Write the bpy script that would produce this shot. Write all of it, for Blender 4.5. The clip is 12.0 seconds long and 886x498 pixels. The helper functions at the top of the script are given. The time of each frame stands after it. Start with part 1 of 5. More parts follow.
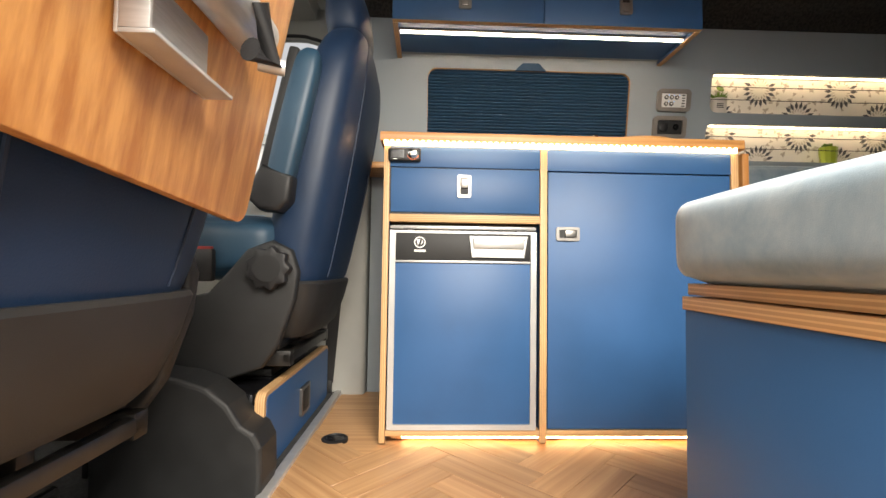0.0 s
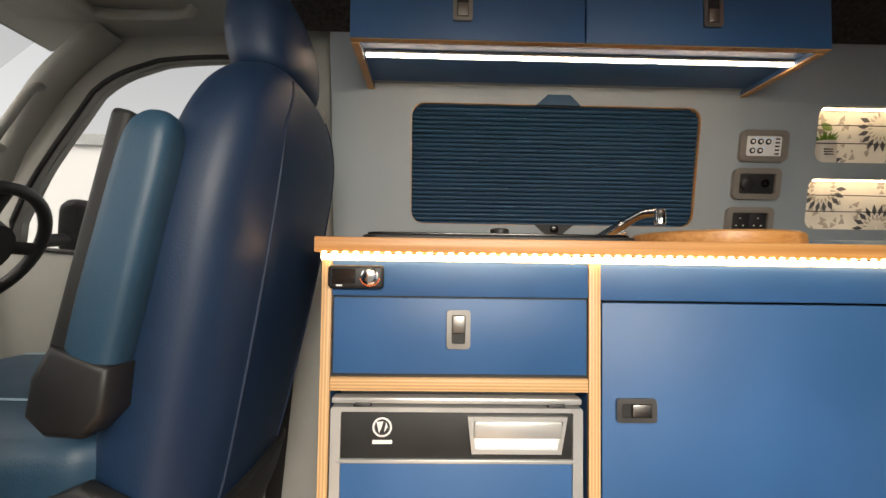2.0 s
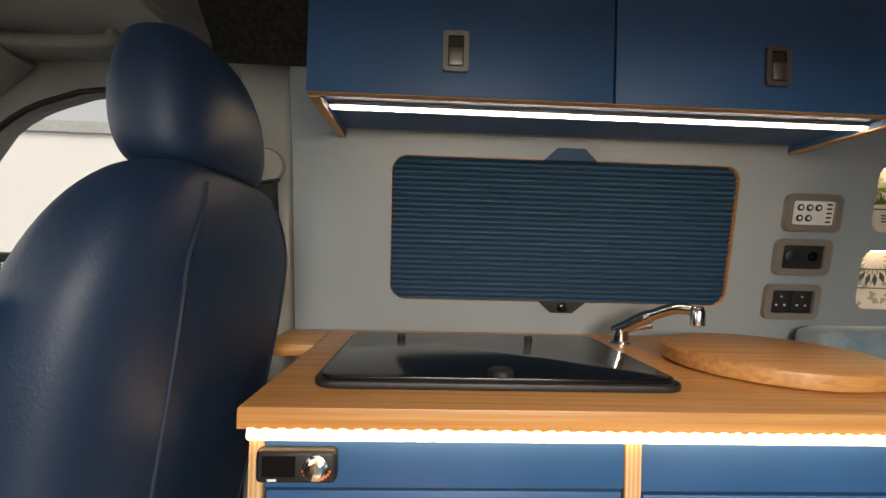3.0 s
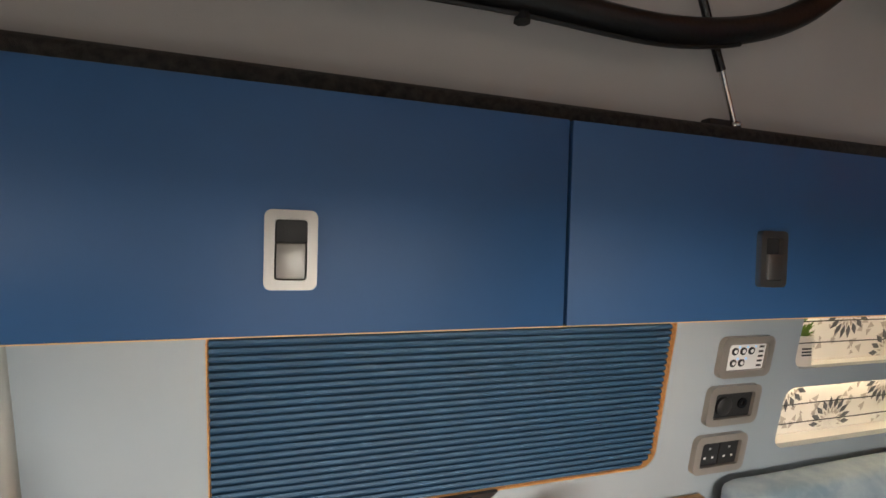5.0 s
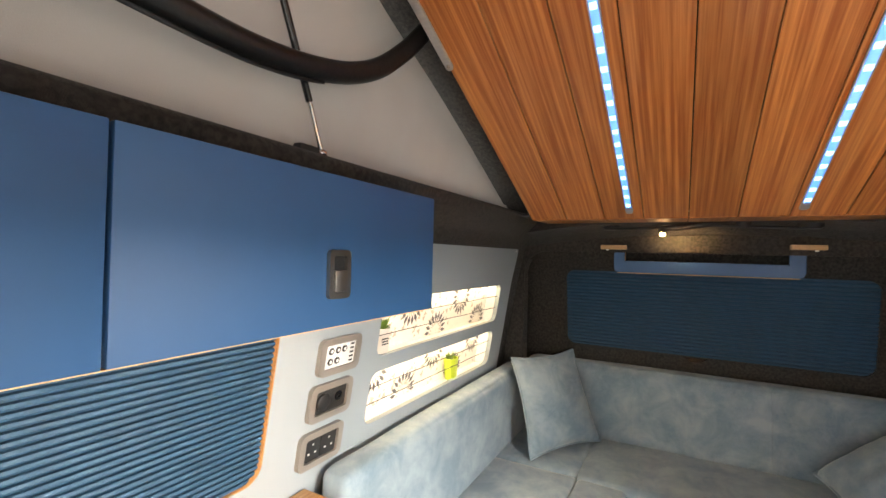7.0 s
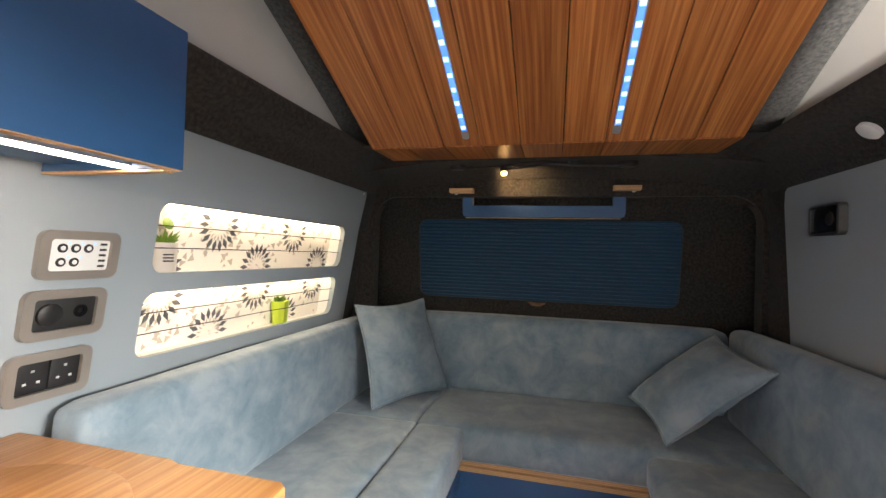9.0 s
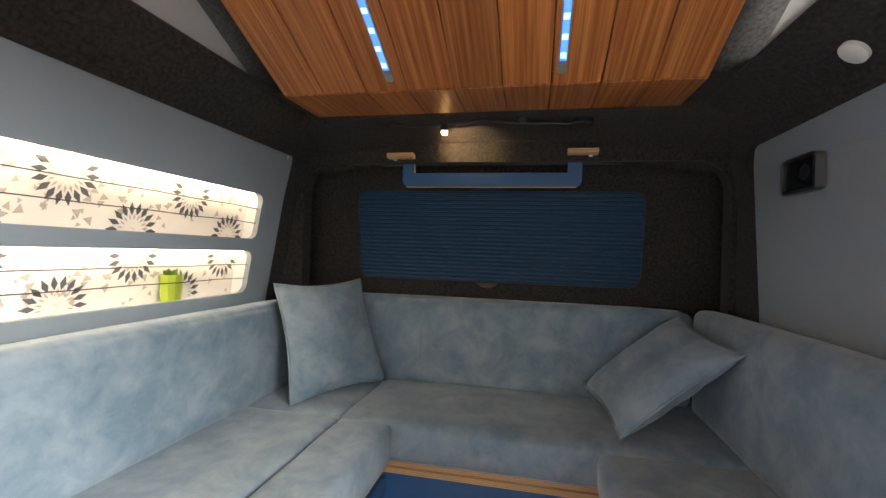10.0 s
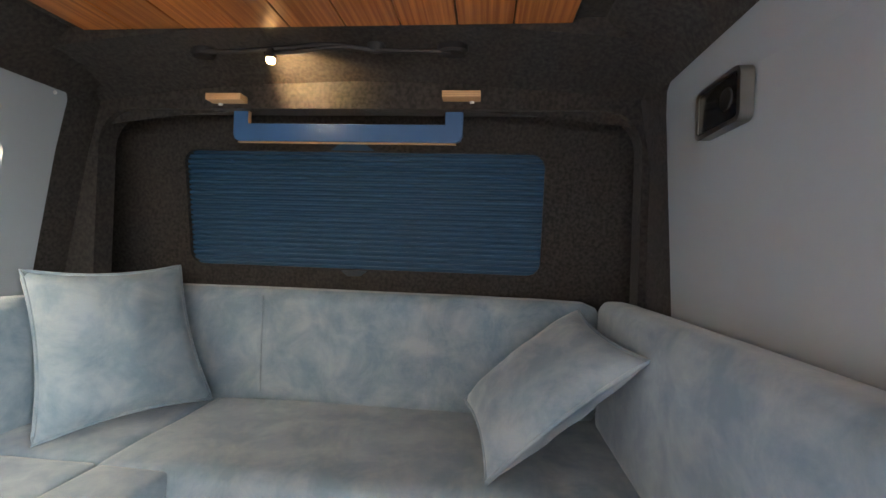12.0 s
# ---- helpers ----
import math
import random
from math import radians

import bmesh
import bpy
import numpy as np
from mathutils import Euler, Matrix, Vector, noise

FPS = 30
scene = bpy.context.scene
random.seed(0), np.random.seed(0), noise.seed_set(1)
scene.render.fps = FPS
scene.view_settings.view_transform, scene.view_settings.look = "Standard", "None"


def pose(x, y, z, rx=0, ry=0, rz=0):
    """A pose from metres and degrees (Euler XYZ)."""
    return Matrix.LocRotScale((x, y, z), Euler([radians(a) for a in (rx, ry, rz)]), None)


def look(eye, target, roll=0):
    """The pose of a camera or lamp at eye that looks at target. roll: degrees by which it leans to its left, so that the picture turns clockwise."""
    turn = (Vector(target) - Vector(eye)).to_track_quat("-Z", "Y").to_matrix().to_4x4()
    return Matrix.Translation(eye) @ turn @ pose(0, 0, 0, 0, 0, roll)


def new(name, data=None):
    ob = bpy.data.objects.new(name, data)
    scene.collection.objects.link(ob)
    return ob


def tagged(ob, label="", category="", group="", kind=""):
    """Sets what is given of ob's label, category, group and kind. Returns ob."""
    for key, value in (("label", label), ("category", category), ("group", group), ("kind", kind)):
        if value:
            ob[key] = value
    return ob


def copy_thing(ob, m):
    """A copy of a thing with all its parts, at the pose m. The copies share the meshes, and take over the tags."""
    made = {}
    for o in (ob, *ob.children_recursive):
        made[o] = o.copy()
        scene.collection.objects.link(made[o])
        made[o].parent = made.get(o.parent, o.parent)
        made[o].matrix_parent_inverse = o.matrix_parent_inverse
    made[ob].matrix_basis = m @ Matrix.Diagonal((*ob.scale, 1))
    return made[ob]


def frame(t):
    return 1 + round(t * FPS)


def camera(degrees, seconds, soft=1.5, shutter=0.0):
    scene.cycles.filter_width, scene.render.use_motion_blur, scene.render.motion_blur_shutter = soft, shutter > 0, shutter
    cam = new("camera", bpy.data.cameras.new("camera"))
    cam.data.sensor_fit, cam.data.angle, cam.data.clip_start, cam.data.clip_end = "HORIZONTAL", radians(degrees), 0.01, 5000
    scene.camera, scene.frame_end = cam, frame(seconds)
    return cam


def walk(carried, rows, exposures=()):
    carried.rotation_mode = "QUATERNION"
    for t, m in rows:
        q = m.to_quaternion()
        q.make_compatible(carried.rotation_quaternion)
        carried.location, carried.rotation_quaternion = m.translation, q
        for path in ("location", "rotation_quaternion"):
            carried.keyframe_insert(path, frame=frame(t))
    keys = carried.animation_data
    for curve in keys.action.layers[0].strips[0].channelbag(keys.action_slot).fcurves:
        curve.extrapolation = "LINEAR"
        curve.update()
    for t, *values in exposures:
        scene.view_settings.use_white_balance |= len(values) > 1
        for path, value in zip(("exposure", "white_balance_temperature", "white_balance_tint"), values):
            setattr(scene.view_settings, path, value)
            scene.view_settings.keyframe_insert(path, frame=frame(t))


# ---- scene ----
cam = camera(91.0, 12.0)
# seconds, eye, target, roll
PATH = [
    (0, (0.121, -1.186, 0.468), (0.194, 0.811, 0.555), 0.8),
    (0.5, (0.160, -1.046, 0.572), (0.206, 0.952, 0.649), 0.7),
    (1, (0.175, -0.936, 0.650), (0.213, 1.061, 0.734), 0.8),
    (1.5, (0.182, -0.832, 0.711), (0.214, 1.166, 0.799), 0.8),
    (2, (0.179, -0.706, 0.793), (0.220, 1.292, 0.872), 0.8),
    (2.5, (0.177, -0.600, 0.904), (0.233, 1.399, 0.956), 0.9),
    (2.7, (0.180, -0.562, 0.947), (0.249, 1.436, 0.992), 1.2),
    (4.5, (0.251, -0.251, 1.282), (0.556, 1.726, 1.261), 1.7),
    (5, (0.248, -0.197, 1.346), (0.822, 1.718, 1.305), 1.6),
    (5.5, (0.252, -0.148, 1.375), (1.258, 1.580, 1.402), 1.0),
    (6, (0.280, -0.128, 1.390), (1.709, 1.271, 1.387), 1.2),
    (6.5, (0.303, -0.157, 1.385), (1.950, 0.979, 1.391), 1.4),
    (7, (0.311, -0.226, 1.364), (2.066, 0.734, 1.391), 1.4),
    (7.2, (0.313, -0.260, 1.350), (2.095, 0.647, 1.374), 1.6),
    (9, (0.491, -0.349, 1.153), (2.430, 0.141, 1.176), 1.7),
    (9.5, (0.615, -0.389, 1.104), (2.570, 0.031, 1.111), 1.7),
    (10, (0.726, -0.458, 1.067), (2.684, -0.054, 1.086), 1.9),
    (10.5, (0.813, -0.530, 1.046), (2.776, -0.146, 1.064), 1.9),
    (11, (0.910, -0.596, 1.029), (2.882, -0.265, 1.045), 2.0),
    (11.5, (1.020, -0.647, 1.019), (3.005, -0.402, 1.037), 2.1),
    (12, (1.128, -0.682, 1.023), (3.119, -0.494, 1.034), 2.0),
]
EXPOSURES = [(0.0, 0.15, 7300, 10), (1.5, 0.05, 7200, 10), (2.5, -0.30, 7500, 10), (4.5, 0.1, 7000, 10), (5.0, 0.60, 6900, 10), (5.5, 1.50, 6800, 10), (7.0, 1.95, 7200, 10), (9.0, 1.42, 6700, 10), (10.5, 1.50, 6400, 10), (12.0, 2.3, 6600, 10)]
walk(cam, [(t, look(e, g, r)) for t, e, g, r in PATH], EXPOSURES)

# ---- daylight: overcast sky, open side door and cab windows ----
world = bpy.data.worlds.new("sky")
scene.world = world
world.use_nodes = True
wn = world.node_tree
sky = wn.nodes.new("ShaderNodeTexSky")
sky.sky_type, sky.sun_disc = "NISHITA", False
sky.sun_elevation, sky.sun_rotation = radians(50), radians(200)
sky.air_density, sky.dust_density = 1.0, 4.0
pale = wn.nodes.new("ShaderNodeHueSaturation")
pale.inputs["Saturation"].default_value, pale.inputs["Value"].default_value = 0.30, 1.05
wn.links.new(sky.outputs[0], pale.inputs["Color"])
wn.links.new(pale.outputs[0], wn.nodes["Background"].inputs[0])
wn.nodes["Background"].inputs[1].default_value = 0.26


def lamp(name, kind, energy, colour, m, **settings):
    d = bpy.data.lights.new(name, kind)
    d.energy, d.color = energy, colour
    if kind == "AREA":
        d.shape, d.size, d.size_y = "RECTANGLE", settings["size"], settings["size_y"]
        d.spread = settings["spread"] if "spread" in settings else radians(180)
    if kind == "SUN":
        d.angle = settings["angle"]
    if kind == "SPOT":
        d.spot_size, d.spot_blend, d.shadow_soft_size = radians(95), 0.9, 0.01
    ob = new(name, d)
    ob.matrix_world = m
    return ob


lamp("sun", "SUN", 0.6, (1, 0.96, 0.9), look((0, 0, 0), (-0.05, 0.7, -1.0)), angle=radians(15))
lamp("door_daylight", "AREA", 125, (1.0, 0.98, 0.95), look((0.55, -1.95, 1.53), (0.72, 0.1, 0.45)), size=1.1, size_y=0.8)
lamp("windscreen_daylight", "AREA", 1.3, (0.97, 0.99, 1.0), look((-1.22, -0.33, 1.24), (1.6, 0.05, 0.70)), size=1.5, size_y=0.4, spread=radians(95))
lamp("reading_lamp_light", "SPOT", 1.9, (1.0, 0.62, 0.28), look((2.100, -0.165, 1.437), (2.235, -0.21, 1.474)))


# ---- materials ----
def mat(name, colour, rough=0.5, metal=0.0, vary=0.12, scale=8.0, stretch=(1, 1, 1), bump=0.0, bscale=200.0, sheen=0.0,
        emit=None, strength=0.0, second=None, coat=0.0, trans=0.0, spread=(0.35, 0.65), rvary=0.08):
    m = bpy.data.materials.new(name)
    m.use_nodes = True
    n, l = m.node_tree.nodes, m.node_tree.links
    b = n["Principled BSDF"]
    tc = n.new("ShaderNodeTexCoord")
    mp = n.new("ShaderNodeMapping")
    mp.inputs["Scale"].default_value = stretch
    l.new(tc.outputs["Object"], mp.inputs[0])
    nz = n.new("ShaderNodeTexNoise")
    nz.inputs["Scale"].default_value, nz.inputs["Detail"].default_value = scale, 6
    l.new(mp.outputs[0], nz.inputs["Vector"])
    ramp = n.new("ShaderNodeValToRGB")
    ramp.color_ramp.elements[0].position, ramp.color_ramp.elements[1].position = spread
    lo = [c * (1 - vary) for c in colour]
    hi = second or [min(1, c * (1 + vary)) for c in colour]
    ramp.color_ramp.elements[0].color, ramp.color_ramp.elements[1].color = (*lo, 1), (*hi, 1)
    l.new(nz.outputs[0], ramp.inputs[0])
    l.new(ramp.outputs[0], b.inputs["Base Color"])
    b.inputs["Metallic"].default_value = metal
    rr = n.new("ShaderNodeMapRange")
    rr.inputs[3].default_value, rr.inputs[4].default_value = max(0.02, rough - rvary), min(1, rough + rvary)
    l.new(nz.outputs[0], rr.inputs[0])
    l.new(rr.outputs[0], b.inputs["Roughness"])
    if bump:
        fine = n.new("ShaderNodeTexNoise")
        fine.inputs["Scale"].default_value, fine.inputs["Detail"].default_value = bscale, 4
        l.new(mp.outputs[0], fine.inputs["Vector"])
        bp = n.new("ShaderNodeBump")
        bp.inputs["Strength"].default_value, bp.inputs["Distance"].default_value = bump, 0.002
        l.new(fine.outputs[0], bp.inputs["Height"])
        l.new(bp.outputs[0], b.inputs["Normal"])
    if sheen:
        b.inputs["Sheen Weight"].default_value, b.inputs["Sheen Roughness"].default_value = sheen, 0.4
    if coat:
        b.inputs["Coat Weight"].default_value = coat
    if trans:
        b.inputs["Transmission Weight"].default_value = trans
    if emit:
        b.inputs["Emission Color"].default_value, b.inputs["Emission Strength"].default_value = (*emit, 1), strength
    return m


def layered(name, light, dark, axis, pitch, rough=0.5):
    """Plywood edge: thin veneers in turns, along one axis."""
    m = mat(name, light, rough)
    n, l = m.node_tree.nodes, m.node_tree.links
    tc = n.new("ShaderNodeTexCoord")
    sep = n.new("ShaderNodeSeparateXYZ")
    l.new(tc.outputs["Object"], sep.inputs[0])
    mul = n.new("ShaderNodeMath")
    mul.operation, mul.inputs[1].default_value = "MULTIPLY", 6.2832 / pitch
    l.new(sep.outputs[axis], mul.inputs[0])
    sn = n.new("ShaderNodeMath")
    sn.operation = "SINE"
    l.new(mul.outputs[0], sn.inputs[0])
    ramp = n.new("ShaderNodeValToRGB")
    ramp.color_ramp.elements[0].position, ramp.color_ramp.elements[1].position = 0.2, 0.6
    ramp.color_ramp.elements[0].color, ramp.color_ramp.elements[1].color = (*dark, 1), (*light, 1)
    l.new(sn.outputs[0], ramp.inputs[0])
    l.new(ramp.outputs[0], n["Principled BSDF"].inputs["Base Color"])
    return m


def grain(name, light, dark, along, rough=0.42, fine=90.0, each=0.0, also=None):
    """Bamboo or wood: narrow strips of two tones along one axis; each: how far whole boards differ."""
    m = bpy.data.materials.new(name)
    m.use_nodes = True
    n, l = m.node_tree.nodes, m.node_tree.links
    b = n["Principled BSDF"]
    tc = n.new("ShaderNodeTexCoord")
    mp = n.new("ShaderNodeMapping")
    s = [fine, fine, fine]
    s[along] = fine * 0.02
    if also is not None:
        s[also] = fine * 0.02
    mp.inputs["Scale"].default_value = s
    l.new(tc.outputs["Object"], mp.inputs[0])
    info = n.new("ShaderNodeObjectInfo")
    shift = n.new("ShaderNodeVectorMath")
    shift.operation = "ADD"
    wide = n.new("ShaderNodeMath")
    wide.operation, wide.inputs[1].default_value = "MULTIPLY", 50.0
    l.new(info.outputs["Random"], wide.inputs[0])
    l.new(mp.outputs[0], shift.inputs[0])
    l.new(wide.outputs[0], shift.inputs[1])
    nz = n.new("ShaderNodeTexNoise")
    nz.inputs["Scale"].default_value, nz.inputs["Detail"].default_value, nz.inputs["Roughness"].default_value = 1.0, 5, 0.6
    l.new(shift.outputs[0], nz.inputs["Vector"])
    ramp = n.new("ShaderNodeValToRGB")
    ramp.color_ramp.elements[0].position, ramp.color_ramp.elements[1].position = 0.38, 0.66
    ramp.color_ramp.elements[0].color, ramp.color_ramp.elements[1].color = (*dark, 1), (*light, 1)
    l.new(nz.outputs[0], ramp.inputs[0])
    hs = n.new("ShaderNodeHueSaturation")
    v = n.new("ShaderNodeMapRange")
    v.inputs[3].default_value, v.inputs[4].default_value = 1 - each, 1 + each
    l.new(info.outputs["Random"], v.inputs[0])
    l.new(v.outputs[0], hs.inputs["Value"])
    l.new(ramp.outputs[0], hs.inputs["Color"])
    l.new(hs.outputs[0], b.inputs["Base Color"])
    b.inputs["Roughness"].default_value = rough
    bp = n.new("ShaderNodeBump")
    bp.inputs["Strength"].default_value, bp.inputs["Distance"].default_value = 0.08, 0.001
    l.new(nz.outputs[0], bp.inputs["Height"])
    l.new(bp.outputs[0], b.inputs["Normal"])
    return m


BLUE = mat("blue_laminate", (0.024, 0.092, 0.230), 0.48, rvary=0.12, vary=0.08, scale=5, bump=0.04, bscale=500)
PANEL = mat("grey_blue_wall_board", (0.285, 0.328, 0.355), 0.5, vary=0.04, scale=2, bump=0.03, bscale=400)
PLY = layered("plywood_edge_x", (0.66, 0.42, 0.21), (0.48, 0.28, 0.13), 0, 0.0052)
PLYZ = layered("plywood_edge_z", (0.66, 0.42, 0.21), (0.48, 0.28, 0.13), 2, 0.0052)
PLYY = layered("plywood_edge_y", (0.66, 0.42, 0.21), (0.48, 0.28, 0.13), 1, 0.0052)
BAMBOO = grain("bamboo_worktop", (0.62, 0.33, 0.12), (0.46, 0.20, 0.06), 0, 0.4, 120)
BAMBOO_Z = grain("bamboo_board", (0.64, 0.315, 0.105), (0.42, 0.165, 0.046), 2, 0.42, 60)
BAMBOO_CEIL = grain("caramel_bamboo_ceiling", (0.58, 0.235, 0.070), (0.31, 0.088, 0.021), 0, 0.36, 110, 0.20, also=2)
OAK = grain("oak_floor", (0.46, 0.27, 0.13), (0.33, 0.17, 0.075), 0, 0.45, 60, 0.25)
FELT = mat("charcoal_felt", (0.027, 0.0240, 0.0215), 0.95, vary=0.6, scale=110, bump=0.6, bscale=700, sheen=0.06)
VELVET = mat("blue_grey_velvet", (0.155, 0.228, 0.285), 0.9, vary=0.06, scale=9, bump=0.15, bscale=900, sheen=0.4,
             second=(0.262, 0.328, 0.372), spread=(0.38, 0.64))
VELVET.node_tree.nodes["Noise Texture"].inputs["Distortion"].default_value = 0.35
VELVET.node_tree.nodes["Noise Texture"].inputs["Roughness"].default_value = 0.68
BLIND = mat("navy_pleated_fabric", (0.011, 0.054, 0.112), 0.65, vary=0.08, scale=20)
CANVAS = mat("grey_tent_canvas", (0.37, 0.345, 0.32), 0.8, vary=0.06, scale=4, bump=0.15, bscale=600)
cn, cl = CANVAS.node_tree.nodes, CANVAS.node_tree.links
glow = cn.new("ShaderNodeBsdfTranslucent")
glow.inputs[0].default_value = (0.62, 0.58, 0.53, 1)
blend = cn.new("ShaderNodeMixShader")
blend.inputs[0].default_value = 0.08
cl.new(cn["Principled BSDF"].outputs[0], blend.inputs[1])
cl.new(glow.outputs[0], blend.inputs[2])
cl.new(blend.outputs[0], cn["Material Output"].inputs[0])
BLACK = mat("black_plastic", (0.012, 0.012, 0.013), 0.5, vary=0.2, bump=0.1, bscale=400)
GLOSS = mat("gloss_black", (0.006, 0.006, 0.007), 0.15, vary=0.1)
SLEEVE = mat("black_vinyl_sleeve", (0.007, 0.007, 0.007), 0.42, vary=0.2, scale=40, bump=0.3, bscale=150)
DARKGREY = mat("charcoal_seat_plastic", (0.014, 0.0145, 0.015), 0.55, vary=0.15, scale=20, bump=0.25, bscale=900)
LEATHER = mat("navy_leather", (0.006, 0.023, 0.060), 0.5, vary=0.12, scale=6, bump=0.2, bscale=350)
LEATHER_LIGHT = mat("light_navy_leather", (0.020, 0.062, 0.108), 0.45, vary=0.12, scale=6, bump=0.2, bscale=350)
CABGREY = mat("pale_grey_cab_trim", (0.40, 0.40, 0.37), 0.7, vary=0.05, bump=0.1, bscale=500)
CHROME = mat("chrome", (0.78, 0.78, 0.78), 0.12, 1.0, vary=0.03)
NICKEL = mat("satin_nickel", (0.27, 0.258, 0.243), 0.38, 1.0, vary=0.06)
SILVER = mat("silver_plastic_trim", (0.55, 0.55, 0.54), 0.35, 0.55, vary=0.05)
TAUPE = mat("pewter_socket_frame", (0.27, 0.245, 0.22), 0.38, 0.35, vary=0.06)
WHITE = mat("white_plastic", (0.75, 0.75, 0.73), 0.4, vary=0.03)
ALU = mat("brushed_aluminium", (0.56, 0.56, 0.56), 0.42, 0.65, vary=0.08, scale=30, stretch=(1, 1, 12))
BATTERY = mat("dusty_black_metal", (0.010, 0.009, 0.008), 0.4, vary=0.5, scale=30)
TILE = mat("cream_tile_print", (0.80, 0.76, 0.70), 0.4, vary=0.05, scale=4)
TILE_BEIGE = mat("beige_tile_print", (0.48, 0.43, 0.37), 0.4, vary=0.08, scale=20)
TILE_DARK = mat("slate_tile_print", (0.09, 0.09, 0.10), 0.4, vary=0.08, scale=20)
LEAF = mat("green_leaf", (0.13, 0.23, 0.03), 0.4, vary=0.3, scale=30)
POT_GREEN = mat("lime_glazed_pot", (0.42, 0.52, 0.05), 0.3, vary=0.06)
POT_WHITE = mat("white_glazed_pot", (0.68, 0.62, 0.55), 0.35, vary=0.04)
RUBBER = mat("grey_speckled_cab_mat", (0.028, 0.028, 0.028), 0.85, vary=0.5, scale=150)
RED = mat("red_buckle_button", (0.5, 0.03, 0.02), 0.4)
STITCH = mat("pale_blue_thread", (0.35, 0.50, 0.58), 0.8)
SEAMLINE = mat("dark_blue_thread", (0.010, 0.022, 0.05), 0.7)
WARM_LED = mat("warm_led_strip", (0.9, 0.8, 0.65), 0.4, emit=(1.0, 0.66, 0.36), strength=11)
SLIT_LED = mat("white_led_profile", (0.9, 0.85, 0.8), 0.4, emit=(1.0, 0.80, 0.62), strength=26)
NICHE_LED = mat("warm_niche_led", (0.9, 0.8, 0.65), 0.4, emit=(1.0, 0.78, 0.52), strength=11)
BLUE_LED = mat("blue_led_dots", (0.7, 0.85, 1.0), 0.4, emit=(0.34, 0.68, 1.0), strength=0.9)
BLUE_GLOW = mat("blue_led_diffuser", (0.3, 0.5, 0.8), 0.4, emit=(0.03, 0.19, 1.0), strength=0.6)
BULB = mat("reading_lamp_bulb", (0.9, 0.7, 0.4), 0.4, emit=(1.0, 0.60, 0.22), strength=12)
ICON_BLUE = mat("blue_indicator", (0.2, 0.4, 0.9), 0.4, emit=(0.2, 0.5, 1.0), strength=1)
DIAL_RED = mat("orange_dial_mark", (0.6, 0.1, 0.02), 0.4, emit=(1.0, 0.2, 0.03), strength=.6)
ASPHALT = mat("asphalt", (0.16, 0.16, 0.155), 0.9, vary=0.2, scale=3, bump=0.4, bscale=80)
CLADDING = mat("white_metal_cladding", (0.84, 0.85, 0.84), 0.5, vary=0.03)
TEAL = mat("teal_paint", (0.03, 0.34, 0.36), 0.5)
SHUTTER = mat("grey_shutter", (0.42, 0.44, 0.44), 0.5)
GLASS = bpy.data.materials.new("clear_glass")
GLASS.use_nodes = True
gb = GLASS.node_tree.nodes["Principled BSDF"]
gb.inputs["Transmission Weight"].default_value, gb.inputs["Roughness"].default_value, gb.inputs["IOR"].default_value = 1.0, 0.0, 1.05


# ---- mesh tools ----
def part(name, bm, material, parent=None, label="", smooth=True):
    bmesh.ops.recalc_face_normals(bm, faces=bm.faces)
    me = bpy.data.meshes.new(name)
    bm.to_mesh(me)
    bm.free()
    me.materials.append(material)
    for p in me.polygons:
        p.use_smooth = smooth
    if smooth:
        me.set_sharp_from_angle(angle=radians(38))
    ob = new(name, me)
    if parent:
        ob.parent = parent
    if label:
        tagged(ob, label)
    return ob


def thing(name, label, category, group="", kind=""):
    return tagged(new(name), label, category, group, kind)


def rename(ob, label, category="", kind="", group=""):
    return tagged(ob, label, category, group, kind)


def bx(x0, x1, y0, y1, z0, z1, bev=0.002, seg=2, bm=None):
    own = bmesh.new()
    bmesh.ops.create_cube(own, size=1)
    for v in own.verts:
        v.co = Vector(((x0 + x1) / 2 + v.co.x * (x1 - x0), (y0 + y1) / 2 + v.co.y * (y1 - y0), (z0 + z1) / 2 + v.co.z * (z1 - z0)))
    if bev:
        bmesh.ops.bevel(own, geom=own.edges[:], offset=bev, segments=seg, affect="EDGES", profile=0.5)
    return joined(bm, own)


def joined(bm, own):
    if bm is None:
        return own
    me = bpy.data.meshes.new("tmp")
    own.to_mesh(me)
    own.free()
    bm.from_mesh(me)
    bpy.data.meshes.remove(me)
    return bm


def rrect(u0, u1, v0, v1, r, n=6):
    pts = []
    for cu, cv, a in ((u1 - r, v1 - r, 0), (u0 + r, v1 - r, 90), (u0 + r, v0 + r, 180), (u1 - r, v0 + r, 270)):
        for k in range(n + 1):
            w = radians(a + 90 * k / n)
            pts.append((cu + r * math.cos(w), cv + r * math.sin(w)))
    return pts


def lay(axis, u, v, d):
    return (d, u, v) if axis == 0 else (u, d, v) if axis == 1 else (u, v, d)


def prism(poly, axis, d0, d1, bev=0.0, seg=2, bm=None):
    """A flat outline (in the two other axes) from d0 to d1 along an axis."""
    own = bmesh.new()
    a = [own.verts.new(lay(axis, u, v, d0)) for u, v in poly]
    b = [own.verts.new(lay(axis, u, v, d1)) for u, v in poly]
    n = len(poly)
    fa, fb = own.faces.new(a), own.faces.new(b)
    for k in range(n):
        own.faces.new((a[k], a[(k + 1) % n], b[(k + 1) % n], b[k]))
    bmesh.ops.recalc_face_normals(own, faces=own.faces)
    if bev:
        bmesh.ops.bevel(own, geom=list({e for f in (fa, fb) for e in f.edges}), offset=bev, segments=seg, affect="EDGES", profile=0.5)
    return joined(bm, own)


